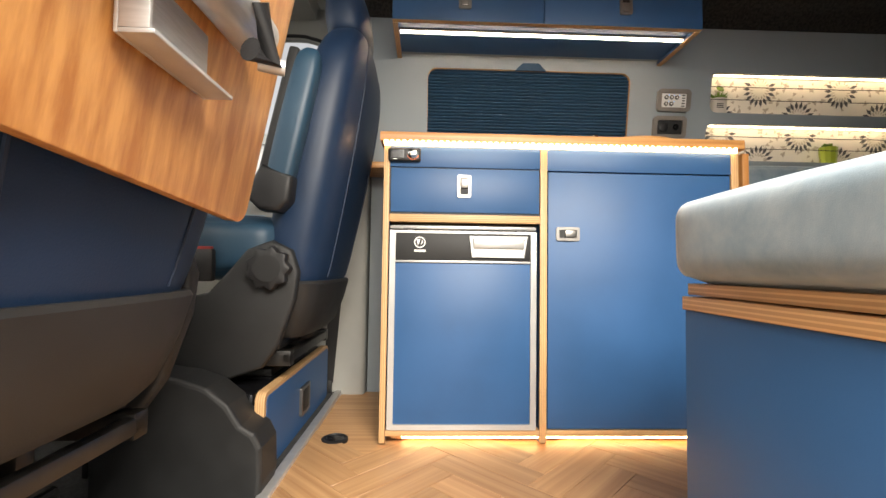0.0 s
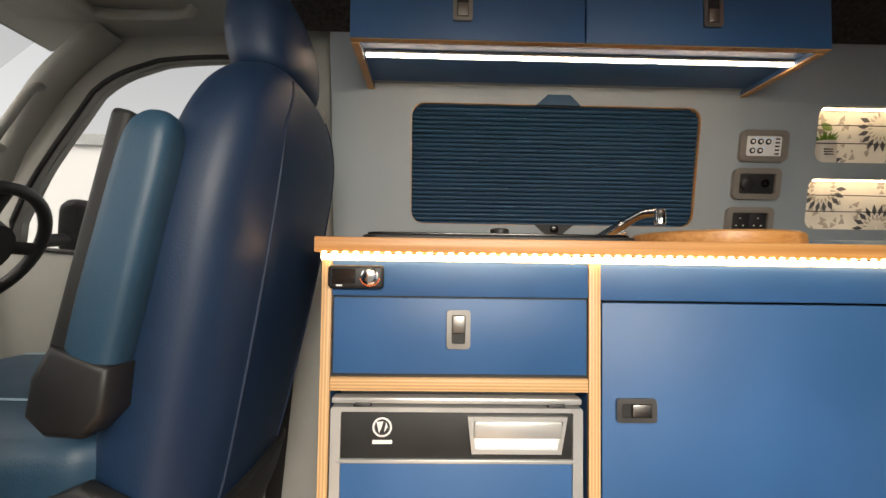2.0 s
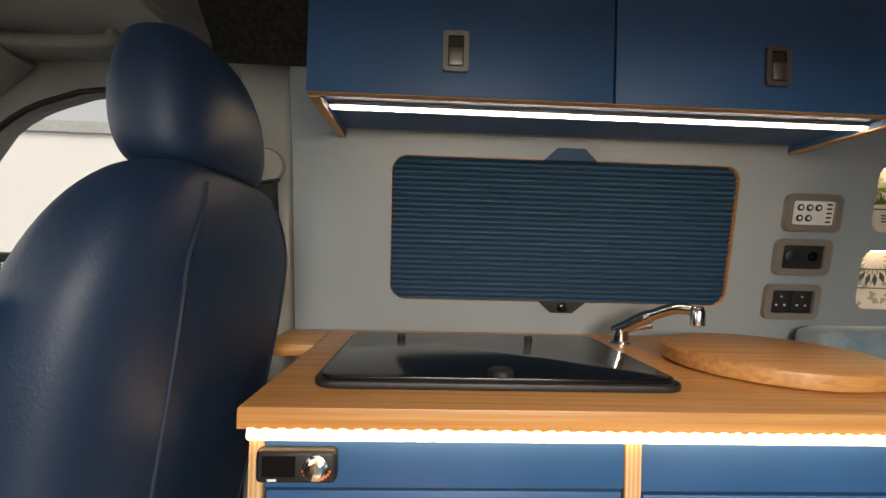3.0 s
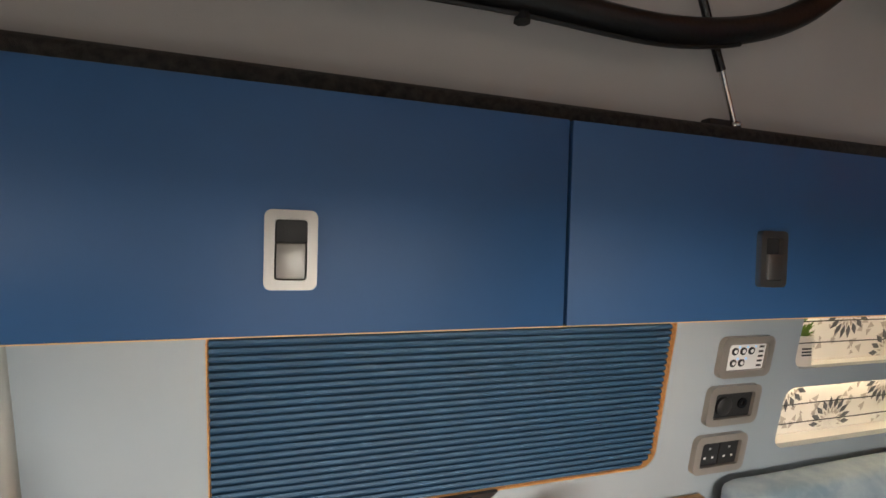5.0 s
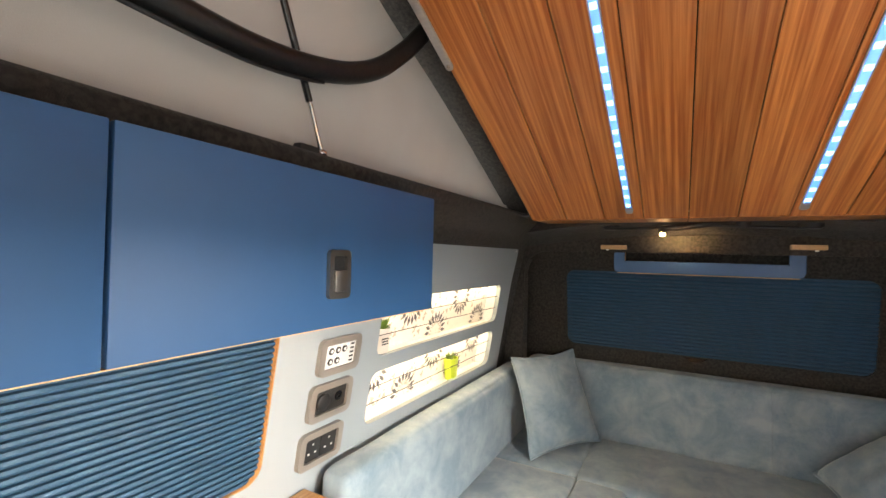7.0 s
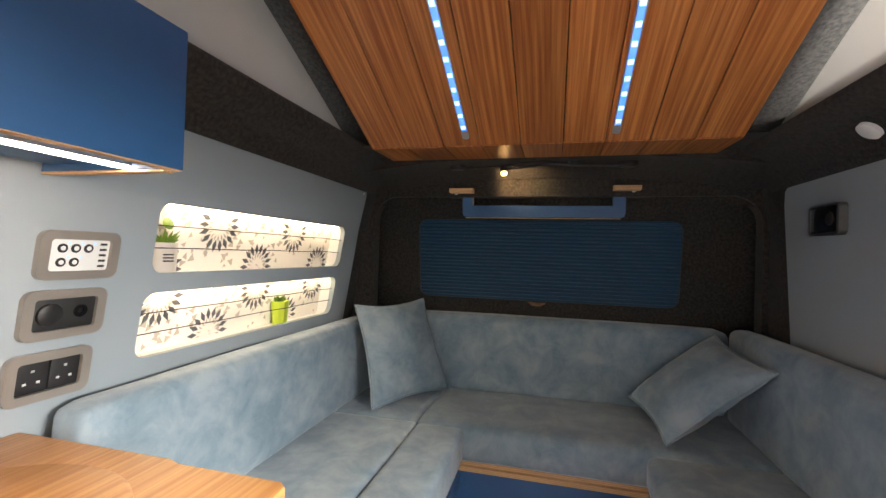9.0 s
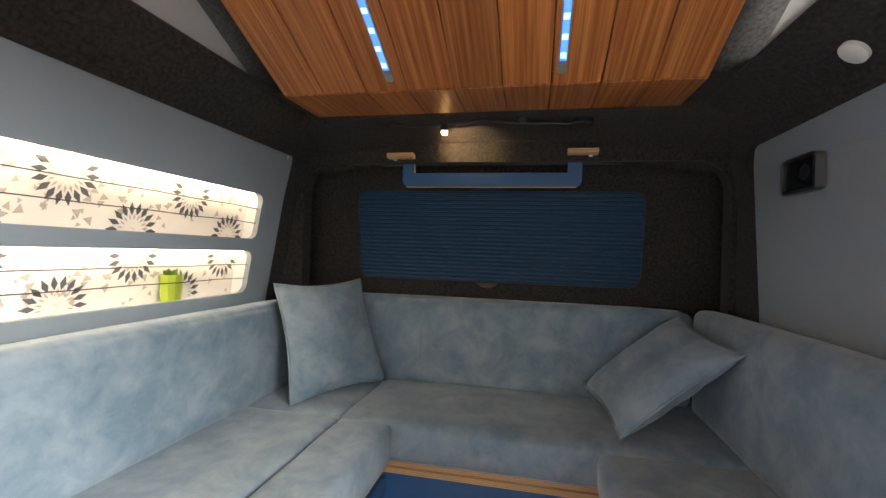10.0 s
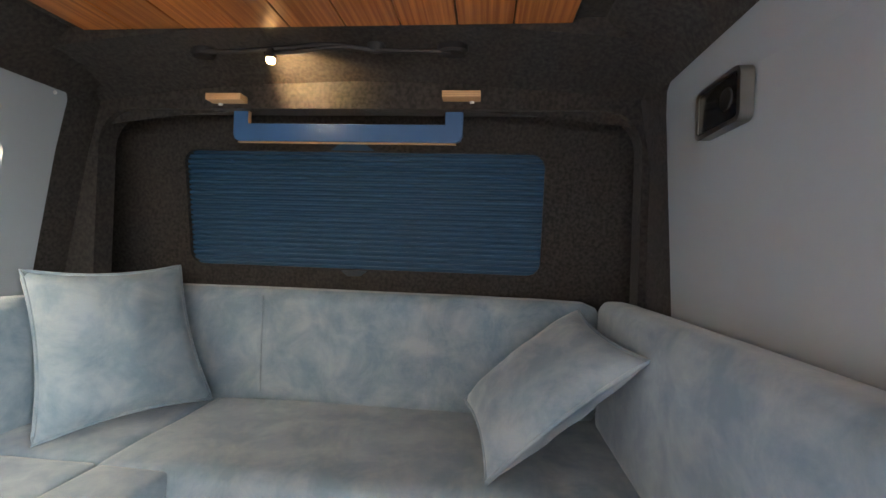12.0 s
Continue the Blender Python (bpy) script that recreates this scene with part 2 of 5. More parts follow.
def plate(cell, hole, r, axis, d0, d1, n=6, bm=None):
    """A rectangular plate with one rounded opening through it."""
    own = bm or bmesh.new()
    u0, u1, v0, v1 = cell
    inner = rrect(*hole, r, n)
    outer = [(u1, v1), (u0, v1), (u0, v0), (u1, v0)]
    m = n + 1
    for d in (d0, d1):
        i = [own.verts.new(lay(axis, *p, d)) for p in inner]
        o = [own.verts.new(lay(axis, *p, d)) for p in outer]
        for q in range(4):
            for k in range(n):
                own.faces.new((i[q * m + k], i[q * m + k + 1], o[q]))
            own.faces.new((i[q * m + n], i[((q + 1) % 4) * m], o[(q + 1) % 4], o[q]))
        if d == d0:
            i0, o0 = i, o
    for a, b in ((i0, i), (o0, o)):
        for k in range(len(a)):
            own.faces.new((a[k], a[(k + 1) % len(a)], b[(k + 1) % len(a)], b[k]))
    return own


def ring(outer, inner, axis, d0, d1, bm=None):
    """A frame between two outlines with the same number of points."""
    own = bm or bmesh.new()
    rows = [[own.verts.new(lay(axis, *p, d)) for p in loop] for loop, d in ((outer, d0), (outer, d1), (inner, d1), (inner, d0))]
    n = len(outer)
    for a in range(4):
        for k in range(n):
            own.faces.new((rows[a][k], rows[a][(k + 1) % n], rows[(a + 1) % 4][(k + 1) % n], rows[(a + 1) % 4][k]))
    return own


def tube(pts, r, n=10, bm=None, closed=False, flat=1.0):
    """A round bar along a line of points; r may be a list."""
    own = bm or bmesh.new()
    pts = [Vector(p) for p in pts]
    rad = r if isinstance(r, (list, tuple)) else [r] * len(pts)
    loops = []
    for k, p in enumerate(pts):
        a = pts[k - 1] if (k or closed) else p
        b = pts[(k + 1) % len(pts)] if (k < len(pts) - 1 or closed) else p
        t = (b - a).normalized()
        side = t.cross(Vector((0, 0, 1)))
        if side.length < 0.05:
            side = t.cross(Vector((0, 1, 0)))
        side.normalize()
        up = side.cross(t)
        loops.append([own.verts.new(p + rad[k] * (side * math.cos(w) + up * math.sin(w) * flat)) for w in (2 * math.pi * j / n for j in range(n))])
    for k in range(len(loops) if closed else len(loops) - 1):
        a, b = loops[k], loops[(k + 1) % len(loops)]
        for j in range(n):
            own.faces.new((a[j], a[(j + 1) % n], b[(j + 1) % n], b[j]))
    if not closed:
        own.faces.new(loops[0]), own.faces.new(loops[-1])
    return own


def smooth_line(pts, n=8):
    """A rounded line through points."""
    p = [Vector(q) for q in pts]
    p = [p[0] * 2 - p[1]] + p + [p[-1] * 2 - p[-2]]
    out = []
    for k in range(1, len(p) - 2):
        for j in range(n):
            t = j / n
            a, b, c, d = p[k - 1:k + 3]
            out.append(0.5 * (2 * b + (c - a) * t + (2 * a - 5 * b + 4 * c - d) * t * t + (3 * b - a - 3 * c + d) * t ** 3))
    return out + [p[-2]]


def lathe(profile, centre, axis=2, n=24, bm=None):
    """A turned body: (radius, along) pairs about an axis through the centre."""
    own = bm or bmesh.new()
    c = Vector(centre)
    loops = []
    for r, a in profile:
        loop = []
        for j in range(n):
            w = 2 * math.pi * j / n
            loop.append(own.verts.new(c + Vector(lay(axis, r * math.cos(w), r * math.sin(w), a))))
        loops.append(loop)
    for a, b in zip(loops, loops[1:]):
        for j in range(n):
            own.faces.new((a[j], a[(j + 1) % n], b[(j + 1) % n], b[j]))
    own.faces.new(loops[0]), own.faces.new(loops[-1])
    return own


def soft(x0, x1, y0, y1, z0, z1, r=0.03, puff=0.008, n=14, wrinkle=0.002, seed=0.0):
    """An upholstered block: rounded edges, slightly filled faces, uneven."""
    own = bmesh.new()
    bmesh.ops.create_cube(own, size=2)
    bmesh.ops.subdivide_edges(own, edges=own.edges[:], cuts=n, use_grid_fill=True)
    c = Vector(((x0 + x1) / 2, (y0 + y1) / 2, (z0 + z1) / 2))
    h = Vector(((x1 - x0) / 2, (y1 - y0) / 2, (z1 - z0) / 2))
    rr = min(r, *(0.98 * a for a in h))
    for v in own.verts:
        q = Vector(v.co)
        # denser towards the edges
        q = Vector([math.copysign(1 - (1 - abs(a)) ** 1.5, a) if abs(a) < 1 else a for a in q])
        p = Vector((q.x * h.x, q.y * h.y, q.z * h.z))
        core = Vector([max(-(s - rr), min(s - rr, a)) for a, s in zip(p, h)])
        off = p - core
        if off.length > 1e-6:
            p = core + off.normalized() * rr
        fill = [(1 - min(1, abs(q[k])) ** 4) for k in range(3)]
        for k in range(3):
            if abs(v.co[k]) > 0.999:
                p[k] += math.copysign(puff * fill[(k + 1) % 3] * fill[(k + 2) % 3], v.co[k])
        w = noise.noise_vector((p + c) * 9 + Vector((seed, seed, seed))) * wrinkle
        v.co = c + p + w
    return own


def bent(bm, f):
    for v in bm.verts:
        v.co = Vector(f(v.co))
    return bm


def turned(bm, m):
    bmesh.ops.transform(bm, matrix=m, verts=bm.verts)
    return bm


def wall_y(x, z):
    """The driver's-side wall board leans in towards the roof and the tail."""
    return 0.511 - 0.16 * max(0, z - 0.80) - 0.06 * max(0, z - 1.25) - 0.005 * max(0, x - 0.95)


def on_wall(bm):
    return bent(bm, lambda c: (c.x, c.y + wall_y(c.x, c.z), c.z))


# ---- floor ----
floor = part("floor", bx(-0.20, 2.50, -1.22, 0.50, -0.03, -0.006, 0), OAK)
rename(floor, "oak herringbone vinyl floor of the living area", "floor", "structure")
cab_floor = part("cab_floor", bx(-1.7, -0.205, -1.3, 0.62, -0.06, 0.004, 0), RUBBER)
rename(cab_floor, "dark speckled cab floor mat", "floor", "structure")
trim = part("floor_trim", bx(-0.212, -0.188, -1.2, 0.5, -0.012, 0.009, 0.002), ALU)
rename(trim, "grey metal edge strip between cab and living floor", "trim", "structure")

# ---- shell of the van ----
wall = bmesh.new()
plate((-0.10, 0.95, 0.80, 1.25), (0.113, 0.900, 0.910, 1.231), 0.035, 1, 0.0, 0.018, bm=wall)
bx(0.95, 1.18, 0.0, 0.018, 0.80, 1.25, 0, bm=wall)
plate((1.18, 2.155, 0.80, 1.075), (1.215, 2.032, 0.912, 1.052), 0.028, 1, 0.0, 0.018, bm=wall)
plate((1.18, 2.155, 1.075, 1.25), (1.222, 2.038, 1.094, 1.244), 0.028, 1, 0.0, 0.018, bm=wall)
bx(-0.10, 0.95, 0.0, 0.018, 1.25, 1.42, 0, bm=wall)
prism([(0.95, 1.25), (2.155, 1.25)] + [(2.120 + 0.035 * math.cos(radians(a)), 1.375 + 0.035 * math.sin(radians(a))) for a in range(0, 91, 15)] + [(0.95, 1.41)], 1, 0.0, 0.018, bm=wall)
bx(-0.10, 0.95, 0.0, 0.018, -0.02, 0.80, 0, bm=wall)
bx(0.95, 2.155, 0.0, 0.018, -0.02, 0.80, 0, bm=wall)
wall_left = part("wall_left", on_wall(wall), PANEL, smooth=False)
rename(wall_left, "pale grey-blue laminated side wall board with cut-outs", "wall", "structure")
outer = part("wall_outer", bx(-0.25, 2.64, 0.60, 0.62, -0.1, 1.52, 0), CABGREY)
rename(outer, "outer side skin of the van", "wall", "structure")

rw = prism([(0.98, 0.0), (2.10, 0.0), (2.09, 0.9), (2.115, 1.25), (2.115, 1.34), (2.098, 1.382), (2.05, 1.41), (0.98, 1.41), (0.98, 1.25)], 1, -1.098, -1.08)
rw = bent(rw, lambda c: (c.x, c.y + 0.15 * max(0, c.z - 1.25), c.z))
wall_right = part("wall_right", rw, PANEL, smooth=False)
rename(wall_right, "plain pale grey side wall board beside the sofa", "wall", "structure")
outer = part("wall_outer_right", bx(0.95, 2.64, -1.26, -1.24, -0.1, 1.52, 0), CABGREY)
rename(outer, "outer side skin beside the open sliding door", "wall", "structure")
# unseen header, added to keep sky light off the locker and upper walls
rename(part("door_header_shade", bx(-0.20, 0.95, -1.26, -1.12, 1.27, 1.53, 0.01), CABGREY), "unseen pale header added above the sliding door against sky light", "door frame", "structure")
post = part("door_post", bx(0.93, 0.975, -1.25, -1.09, -0.05, 1.45, 0.006), CABGREY)
rename(post, "pale sliding door frame post", "door frame", "structure")


def felt_sweep(name, profile_rows, label, material=FELT):
    """A sheet between rows of points."""
    own = bmesh.new()
    rows = [[own.verts.new(p) for p in row] for row in profile_rows]
    for a, b in zip(rows, rows[1:]):
        for k in range(len(a) - 1):
            own.faces.new((a[k], a[k + 1], b[k + 1], b[k]))
    ob = part(name, own, material)
    return rename(ob, label, "lining", "structure")


def arc(p0, p1, bulge, n=6):
    p0, p1, bulge = Vector(p0), Vector(p1), Vector(bulge)
    return [p0.lerp(p1, k / n) + bulge * math.sin(math.pi * k / n) for k in range(n + 1)]


def smooth_pairs(pts):
    return [(p.x, p.y) for p in smooth_line([(a, q, 0) for a, q in pts], 5)]


# coves between the side walls and the roof opening
felt_sweep("cove_left", [[(x, y - 0.015 * max(0, x - 1), z) for y, z in smooth_pairs([(wall_y(x, 1.396) - 0.003 + 0.015 * max(0, x - 1), 1.396), (0.375, 1.440), (0.332, 1.475), (0.306, 1.502), (0.310, 1.528), (0.365, 1.542)])] for x in (-0.25, 0.4, 1.0, 1.5, 1.9, 2.20)],
           "charcoal felt cove above the wall board")
felt_sweep("cove_right", [[(x, y, z) for y, z in smooth_pairs([(-1.056, 1.392), (-1.03, 1.432), (-0.985, 1.468), (-0.935, 1.490), (-0.915, 1.515), (-0.975, 1.542)])] for x in (-0.25, 0.4, 1.0, 1.5, 1.9, 2.20)],
           "charcoal felt cove above the other side wall")

# rear corner pillars, header and tailgate
post_l = [(0.515, 0.0), (0.515, 0.80), (wall_y(2.1, 1.25) + 0.004, 1.25), (wall_y(2.1, 1.46) + 0.004, 1.46), (0.60, 1.46), (0.60, 0.0)]
post_r = [(-1.084, 0.0), (-1.084, 1.25), (-1.050, 1.46), (-1.20, 1.46), (-1.20, 0.0)]
for name, outline, x0 in (("pillar_left", post_l, 2.135), ("pillar_right", post_r, 2.075)):
    rename(part(name, prism(outline, 0, x0, 2.28, 0.004), FELT), "charcoal felt rear corner post", "lining", "structure")
sur = plate((-1.22, 0.52, 0.0, 1.52), (-1.065, 0.405, 0.30, 1.392), 0.10, 0, 2.25, 2.31, n=10)
rename(part("tailgate_surround", sur, FELT), "charcoal felt frame round the tailgate", "lining", "structure")
felt_sweep("header_rear", [[(x, y, z + 0.02 - 0.10 * (y + 0.33) ** 2) for y in (-1.1, -0.9, -0.6, -0.33, -0.05, 0.2, 0.42)] for x, z in
                           ((2.037, 1.525), (2.040, 1.489), (2.07, 1.489), (2.13, 1.484), (2.20, 1.468), (2.262, 1.440), (2.270, 1.385))],
           "charcoal felt header above the tailgate")
tg = plate((-1.21, 0.53, 0.50, 1.50), (-0.850, 0.248, 0.957, 1.311), 0.04, 0, 0.0, 0.03)
tailgate = part("tailgate_lining", bent(tg, lambda c: (c.x + 2.388 + 0.15 * (1.3 - c.z), c.y, c.z)), FELT)
rename(tailgate, "charcoal felt tailgate lining with a window opening", "lining", "structure")
back = part("tailgate_skin", bx(2.62, 2.64, -1.25, 0.62, -0.1, 1.55, 0), CABGREY)
rename(back, "outer tailgate skin", "wall", "structure")

# pop-up roof: tent canvas, roof slab
SLOPE = 0.45


def roof_z(x):
    return 1.497 + SLOPE * (1.836 - x)


for name, y in (("canvas_left", 0.350), ("canvas_right", -0.955)):
    cv = bmesh.new()
    nx, nz = 40, 12
    grid = []
    for i in range(nx + 1):
        x = -0.32 + 2.2 * i / nx
        top = roof_z(x) + 0.06
        col = []
        for k in range(nz + 1):
            z = 1.50 + (top - 1.50) * k / nz
            w = 0.012 * noise.noise(Vector((x * 2.2, y * 7, z * 2.5))) - 0.03 * math.sin(math.pi * k / nz) * (1 if y > 0 else -1) * 0.5
            col.append(cv.verts.new((x, y + w, z)))
        grid.append(col)
    for a, b in zip(grid, grid[1:]):
        for k in range(nz):
            cv.faces.new((a[k], a[k + 1], b[k + 1], b[k]))
    ob = part(name, cv, CANVAS)
    rename(ob, "light grey canvas side of the pop-up roof", "tent canvas", "structure")
ob = part("canvas_front", bx(-0.34, -0.325, -0.96, 0.36, 1.47, 2.55, 0), CANVAS)
rename(ob, "light grey canvas front of the pop-up roof", "tent canvas", "structure")
rs = prism([(1.95, 1.53), (-0.40, 1.53 + SLOPE * 2.35), (-0.40, 1.58 + SLOPE * 2.35), (1.95, 1.58)], 1, -1.05, 0.40)
rename(part("roof_slab", rs, FELT), "raised pop-up roof shell with dark lining", "roof", "structure")
# added sheet over the pale roof skin, stands in for the gap's darkness
rename(part("roof_gap_dark_sheet", bx(1.85, 2.06, -0.96, 0.36, 1.5115, 1.5155, 0), FELT), "added charcoal felt sheet standing in for the dark gap above the bed board", "lining", "structure")
rename(part("roof_rear", bx(1.97, 2.64, -1.26, 0.62, 1.53, 1.56, 0), CABGREY), "rear roof skin of the van", "roof", "structure")
for name, y0, y1 in (("roof_side_left", 0.365, 0.62), ("roof_side_right", -1.26, -0.965)):
    rename(part(name, bx(-0.35, 1.97, y0, y1, 1.53, 1.56, 0), CABGREY), "roof edge skin beside the opening", "roof", "structure")
# ---- bamboo bed board that hangs as a ceiling ----
bed = thing("bed_board", "caramel bamboo bed board hung as a sloping ceiling", "bed board")
edges = [-0.848, -0.727, -0.61, -0.49, -0.37, -0.245, -0.12, -0.003, 0.123, 0.246]


def on_slope(bm):
    # local x runs up the slope from the rear edge, z down from the board
    c, s = 1 / math.hypot(1, SLOPE), SLOPE / math.hypot(1, SLOPE)
    return bent(bm, lambda p: (1.836 - p.x * c - p.z * s * 0, p.y, 1.497 + p.x * s + p.z))


for y0, y1 in zip(edges, edges[1:]):
    part("plank", on_slope(bx(0.0, 1.75, y0 + 0.0012, y1 - 0.0012, 0.0, 0.014, 0.0015, 1)), BAMBOO_CEIL, bed)
    lipb = bx(1.838, 2.036, y0 + 0.0012, y1 - 0.0012, 0, 0.012, 0.0015, 1)
    part("lip_plank", bent(lipb, lambda p: (p.x, p.y, p.z + 1.495 + 0.02 * (p.x - 1.838))), BAMBOO_CEIL, bed)
for y in (-0.513, -0.081):
    strip = thing("ceiling_led_strip", "blue-white LED strip set in the bamboo ceiling", "LED strip", "ceiling LED strips")
    part("channel", on_slope(prism(rrect(0.035, 1.6, y - 0.011, y + 0.011, 0.010), 2, -0.003, 0.0)), ALU, strip)
    part("diffuser", on_slope(bx(0.075, 1.59, y - 0.0075, y + 0.0075, -0.005, -0.001, 0.001, 1)), BLUE_GLOW, strip)
    for k in range(30):
        part("led", on_slope(bx(0.085 + 0.050 * k, 0.099 + 0.050 * k, y - 0.0065, y + 0.0065, -0.007, -0.004, 0.001, 1)), BLUE_LED, strip)
clip = thing("edge_clip", "slim silver retaining clip at the bamboo edge", "clip")
part("bar", on_slope(prism(rrect(0.72, 0.95, 0.231, 0.249, 0.008), 2, -0.010, -0.002, 0.001)), ALU, clip)
part("screw", on_slope(lathe([(0.004, -0.013), (0.004, -0.009)], (0.735, 0.240, 0), 2, 12)), CHROME, clip)

# black padded tube along the canvas, gas strut
pipe = thing("roof_tube", "black padded tube curving along the tent canvas", "tube")
pp = smooth_line([(-0.30, 0.262, 1.685), (0.0, 0.268, 1.650), (0.26, 0.27, 1.645), (0.48, 0.27, 1.648), (0.70, 0.272, 1.645), (0.86, 0.275, 1.672), (0.98, 0.275, 1.72), (1.07, 0.268, 1.79), (1.13, 0.25, 1.86)], 10)
part("sleeve", tube(pp, 0.020, 12), SLEEVE, pipe)
for x in (0.49, -0.06):
    part("strap", tube([(x, 0.268, 1.618), (x + 0.004, 0.268, 1.70), (x + 0.012, 0.29, 1.76)], 0.011, 8), BLACK, pipe)
part("piping", tube([(p.x, p.y - 0.004, p.z - 0.022) for p in pp[:50]], 0.003, 6), BLACK, pipe)
strut = thing("gas_strut", "slim black gas strut with chrome end on a bracket", "gas strut")
part("rod", tube([(0.876, 0.286, 1.548), (0.842, 0.282, 1.622)], 0.004, 10), CHROME, strut)
part("cylinder", tube([(0.842, 0.282, 1.622), (0.68, 0.27, 1.975)], 0.006, 10), GLOSS, strut)
part("bracket", bx(0.835, 0.895, 0.292, 0.315, 1.520, 1.556, 0.005), BLACK, strut)
part("ball", lathe([(0.002, -0.008), (0.007, -0.004), (0.008, 0), (0.007, 0.004), (0.002, 0.008)], (0.878, 0.285, 1.545), 1, 12), CHROME, strut)
pipe.location, strut.location = (0, 0.03, 0), (-0.010, 0.036, -0.010)

# ---- kitchen ----
kitchen = thing("kitchen_unit", "blue laminate kitchen unit with plywood edges", "kitchen unit")


def faced(x0, x1, z0, z1, name, label=""):
    return part(name, bx(x0, x1, -0.001, 0.017, z0, z1, 0.0012), BLUE, kitchen, label)


for x0, x1 in ((0.0, 0.016), (0.431, 0.450), (0.973, 0.993)):
    part("side_panel", bx(x0, x1, 0.006, 0.45, 0.0, 0.808, 0), BLUE, kitchen)
    part("plywood_edge", bx(x0, x1, -0.004, 0.006, 0.0, 0.808, 0.001), PLY, kitchen, "pale plywood front edge")
part("rail", bx(0.0165, 0.4305, -0.003, 0.40, 0.593, 0.614, 0.001), PLYZ, kitchen, "pale plywood shelf edge")
part("plinth_rail", bx(0.0165, 0.4305, -0.003, 0.40, 0.018, 0.034, 0.001), PLYZ, kitchen, "pale plywood bottom edge")
part("plinth_rail", bx(0.4505, 0.9725, -0.003, 0.40, 0.018, 0.034, 0.001), PLYZ, kitchen, "pale plywood bottom edge")
part("kickboard", bx(0.03, 0.965, 0.03, 0.045, 0.0, 0.018, 0), PLYZ, kitchen)
part("back_panel", bx(0.0165, 0.97, 0.43, 0.445, 0.0, 0.80, 0), BLACK, kitchen)
faced(0.0165, 0.4305, 0.744, 0.808, "fascia")
drawer = faced(0.020, 0.428, 0.620, 0.741, "drawer")
faced(0.4505, 0.9725, 0.741, 0.808, "fascia")
door = faced(0.4535, 0.9695, 0.037, 0.737, "door")
part("drawer_gap", bx(0.017, 0.43, 0.004, 0.03, 0.60, 0.76, 0), BLACK, kitchen)
part("door_gap", bx(0.451, 0.972, 0.0175, 0.03, 0.03, 0.76, 0), BLACK, kitchen)


def push_latch(parent, x0, x1, z0, z1, y, upright=True, flip=False, front=-1):
    """Satin push-button latch: rounded plate, cup and lever; facing -y."""
    cx, cz = (x0 + x1) / 2, (z0 + z1) / 2
    pl = part("latch", ring(rrect(x0, x1, z0, z1, 0.006), rrect(x0 + 0.008, x1 - 0.008, z0 + 0.008, z1 - 0.008, 0.003), 1, y - 0.006, y), NICKEL, parent, "satin nickel push latch")
    a, b, c, d = x0 + 0.009, x1 - 0.009, z0 + 0.009, z1 - 0.009
    part("cup", bx(a - 0.001, b + 0.001, y - 0.0015, y + 0.0, c - 0.001, d + 0.001, 0), DARKGREY, pl)
    if upright:
        h = (d - c) * 0.62
        lever = (a, b, d - h, d) if not flip else (a, b, c, c + h)
    else:
        w = (b - a) * 0.66
        lever = (a + (b - a - w), b, c, d)
    part("lever", bx(lever[0], lever[1], y - 0.008, y - 0.002, lever[2], lever[3], 0.0015), NICKEL, pl)


push_latch(drawer, 0.201, 0.239, 0.661, 0.723, -0.001)
push_latch(door, 0.475, 0.540, 0.547, 0.585, -0.001, upright=False)

worktop = part("worktop", prism([(-0.011, -0.012), (1.006, -0.012), (1.016, 0.0), (1.016, 0.17), (1.024, 0.19), (1.024, 0.500), (-0.011, 0.500)], 2, 0.813, 0.838, 0.002), BAMBOO)
rename(worktop, "honey bamboo worktop with a square edge", "worktop")
shelf = part("end_shelf", bx(-0.11, -0.013, 0.33, 0.50, 0.815, 0.837, 0.002), BAMBOO)
rename(shelf, "small bamboo ledge beside the worktop", "ledge")


def led_run(name, label, x0, x1, y, z, material, step, w=0.005):
    th = thing(name, label, "LED strip")
    part("tape", bx(x0, x1, y, y + 0.006, z, z + 0.010, 0.0008, 1), material, th)
    k = x0
    while k < x1 - 0.004:
        # glowing beads lap the edge above, standing in for the LEDs' scalloped glow
        part("led_glow_bead", bx(k, k + step * 0.55, y - 0.0032, y, z + 0.002, z + 0.0142, 0.0015, 1), material, th)
        k += step
    return th


led_run("counter_led_strip", "glowing warm LED tape under the worktop edge", 0.0, 0.985, -0.0105, 0.8005, WARM_LED, 0.0168)
led_run("plinth_led_strip", "glowing warm LED tape under the kitchen plinth", 0.06, 0.96, 0.012, 0.007, WARM_LED, 0.0125)

# fridge
fridge = thing("fridge", "compressor fridge with blue door panel and silver frame", "fridge")
part("body", bx(0.030, 0.417, 0.020, 0.40, 0.036, 0.588, 0), BLACK, fridge)
part("top_strip", bx(0.020, 0.420, -0.004, 0.02, 0.573, 0.583, 0.003), SILVER, fridge)
for x in (0.055, 0.365):
    part("hinge_cap", bx(x, x + 0.028, -0.006, 0.01, 0.563, 0.575, 0.002), BLACK, fridge)
fd = part("door", ring(rrect(0.020, 0.420, 0.036, 0.569, 0.004), rrect(0.036, 0.404, 0.050, 0.562, 0.003), 1, -0.008, 0.014), SILVER, fridge, "silver door frame")
part("panel", bx(0.036, 0.404, -0.003, 0.010, 0.050, 0.484, 0.001), BLUE, fd, "blue door panel")
part("divider", bx(0.030, 0.410, -0.0085, 0.010, 0.482, 0.488, 0.001), SILVER, fd)
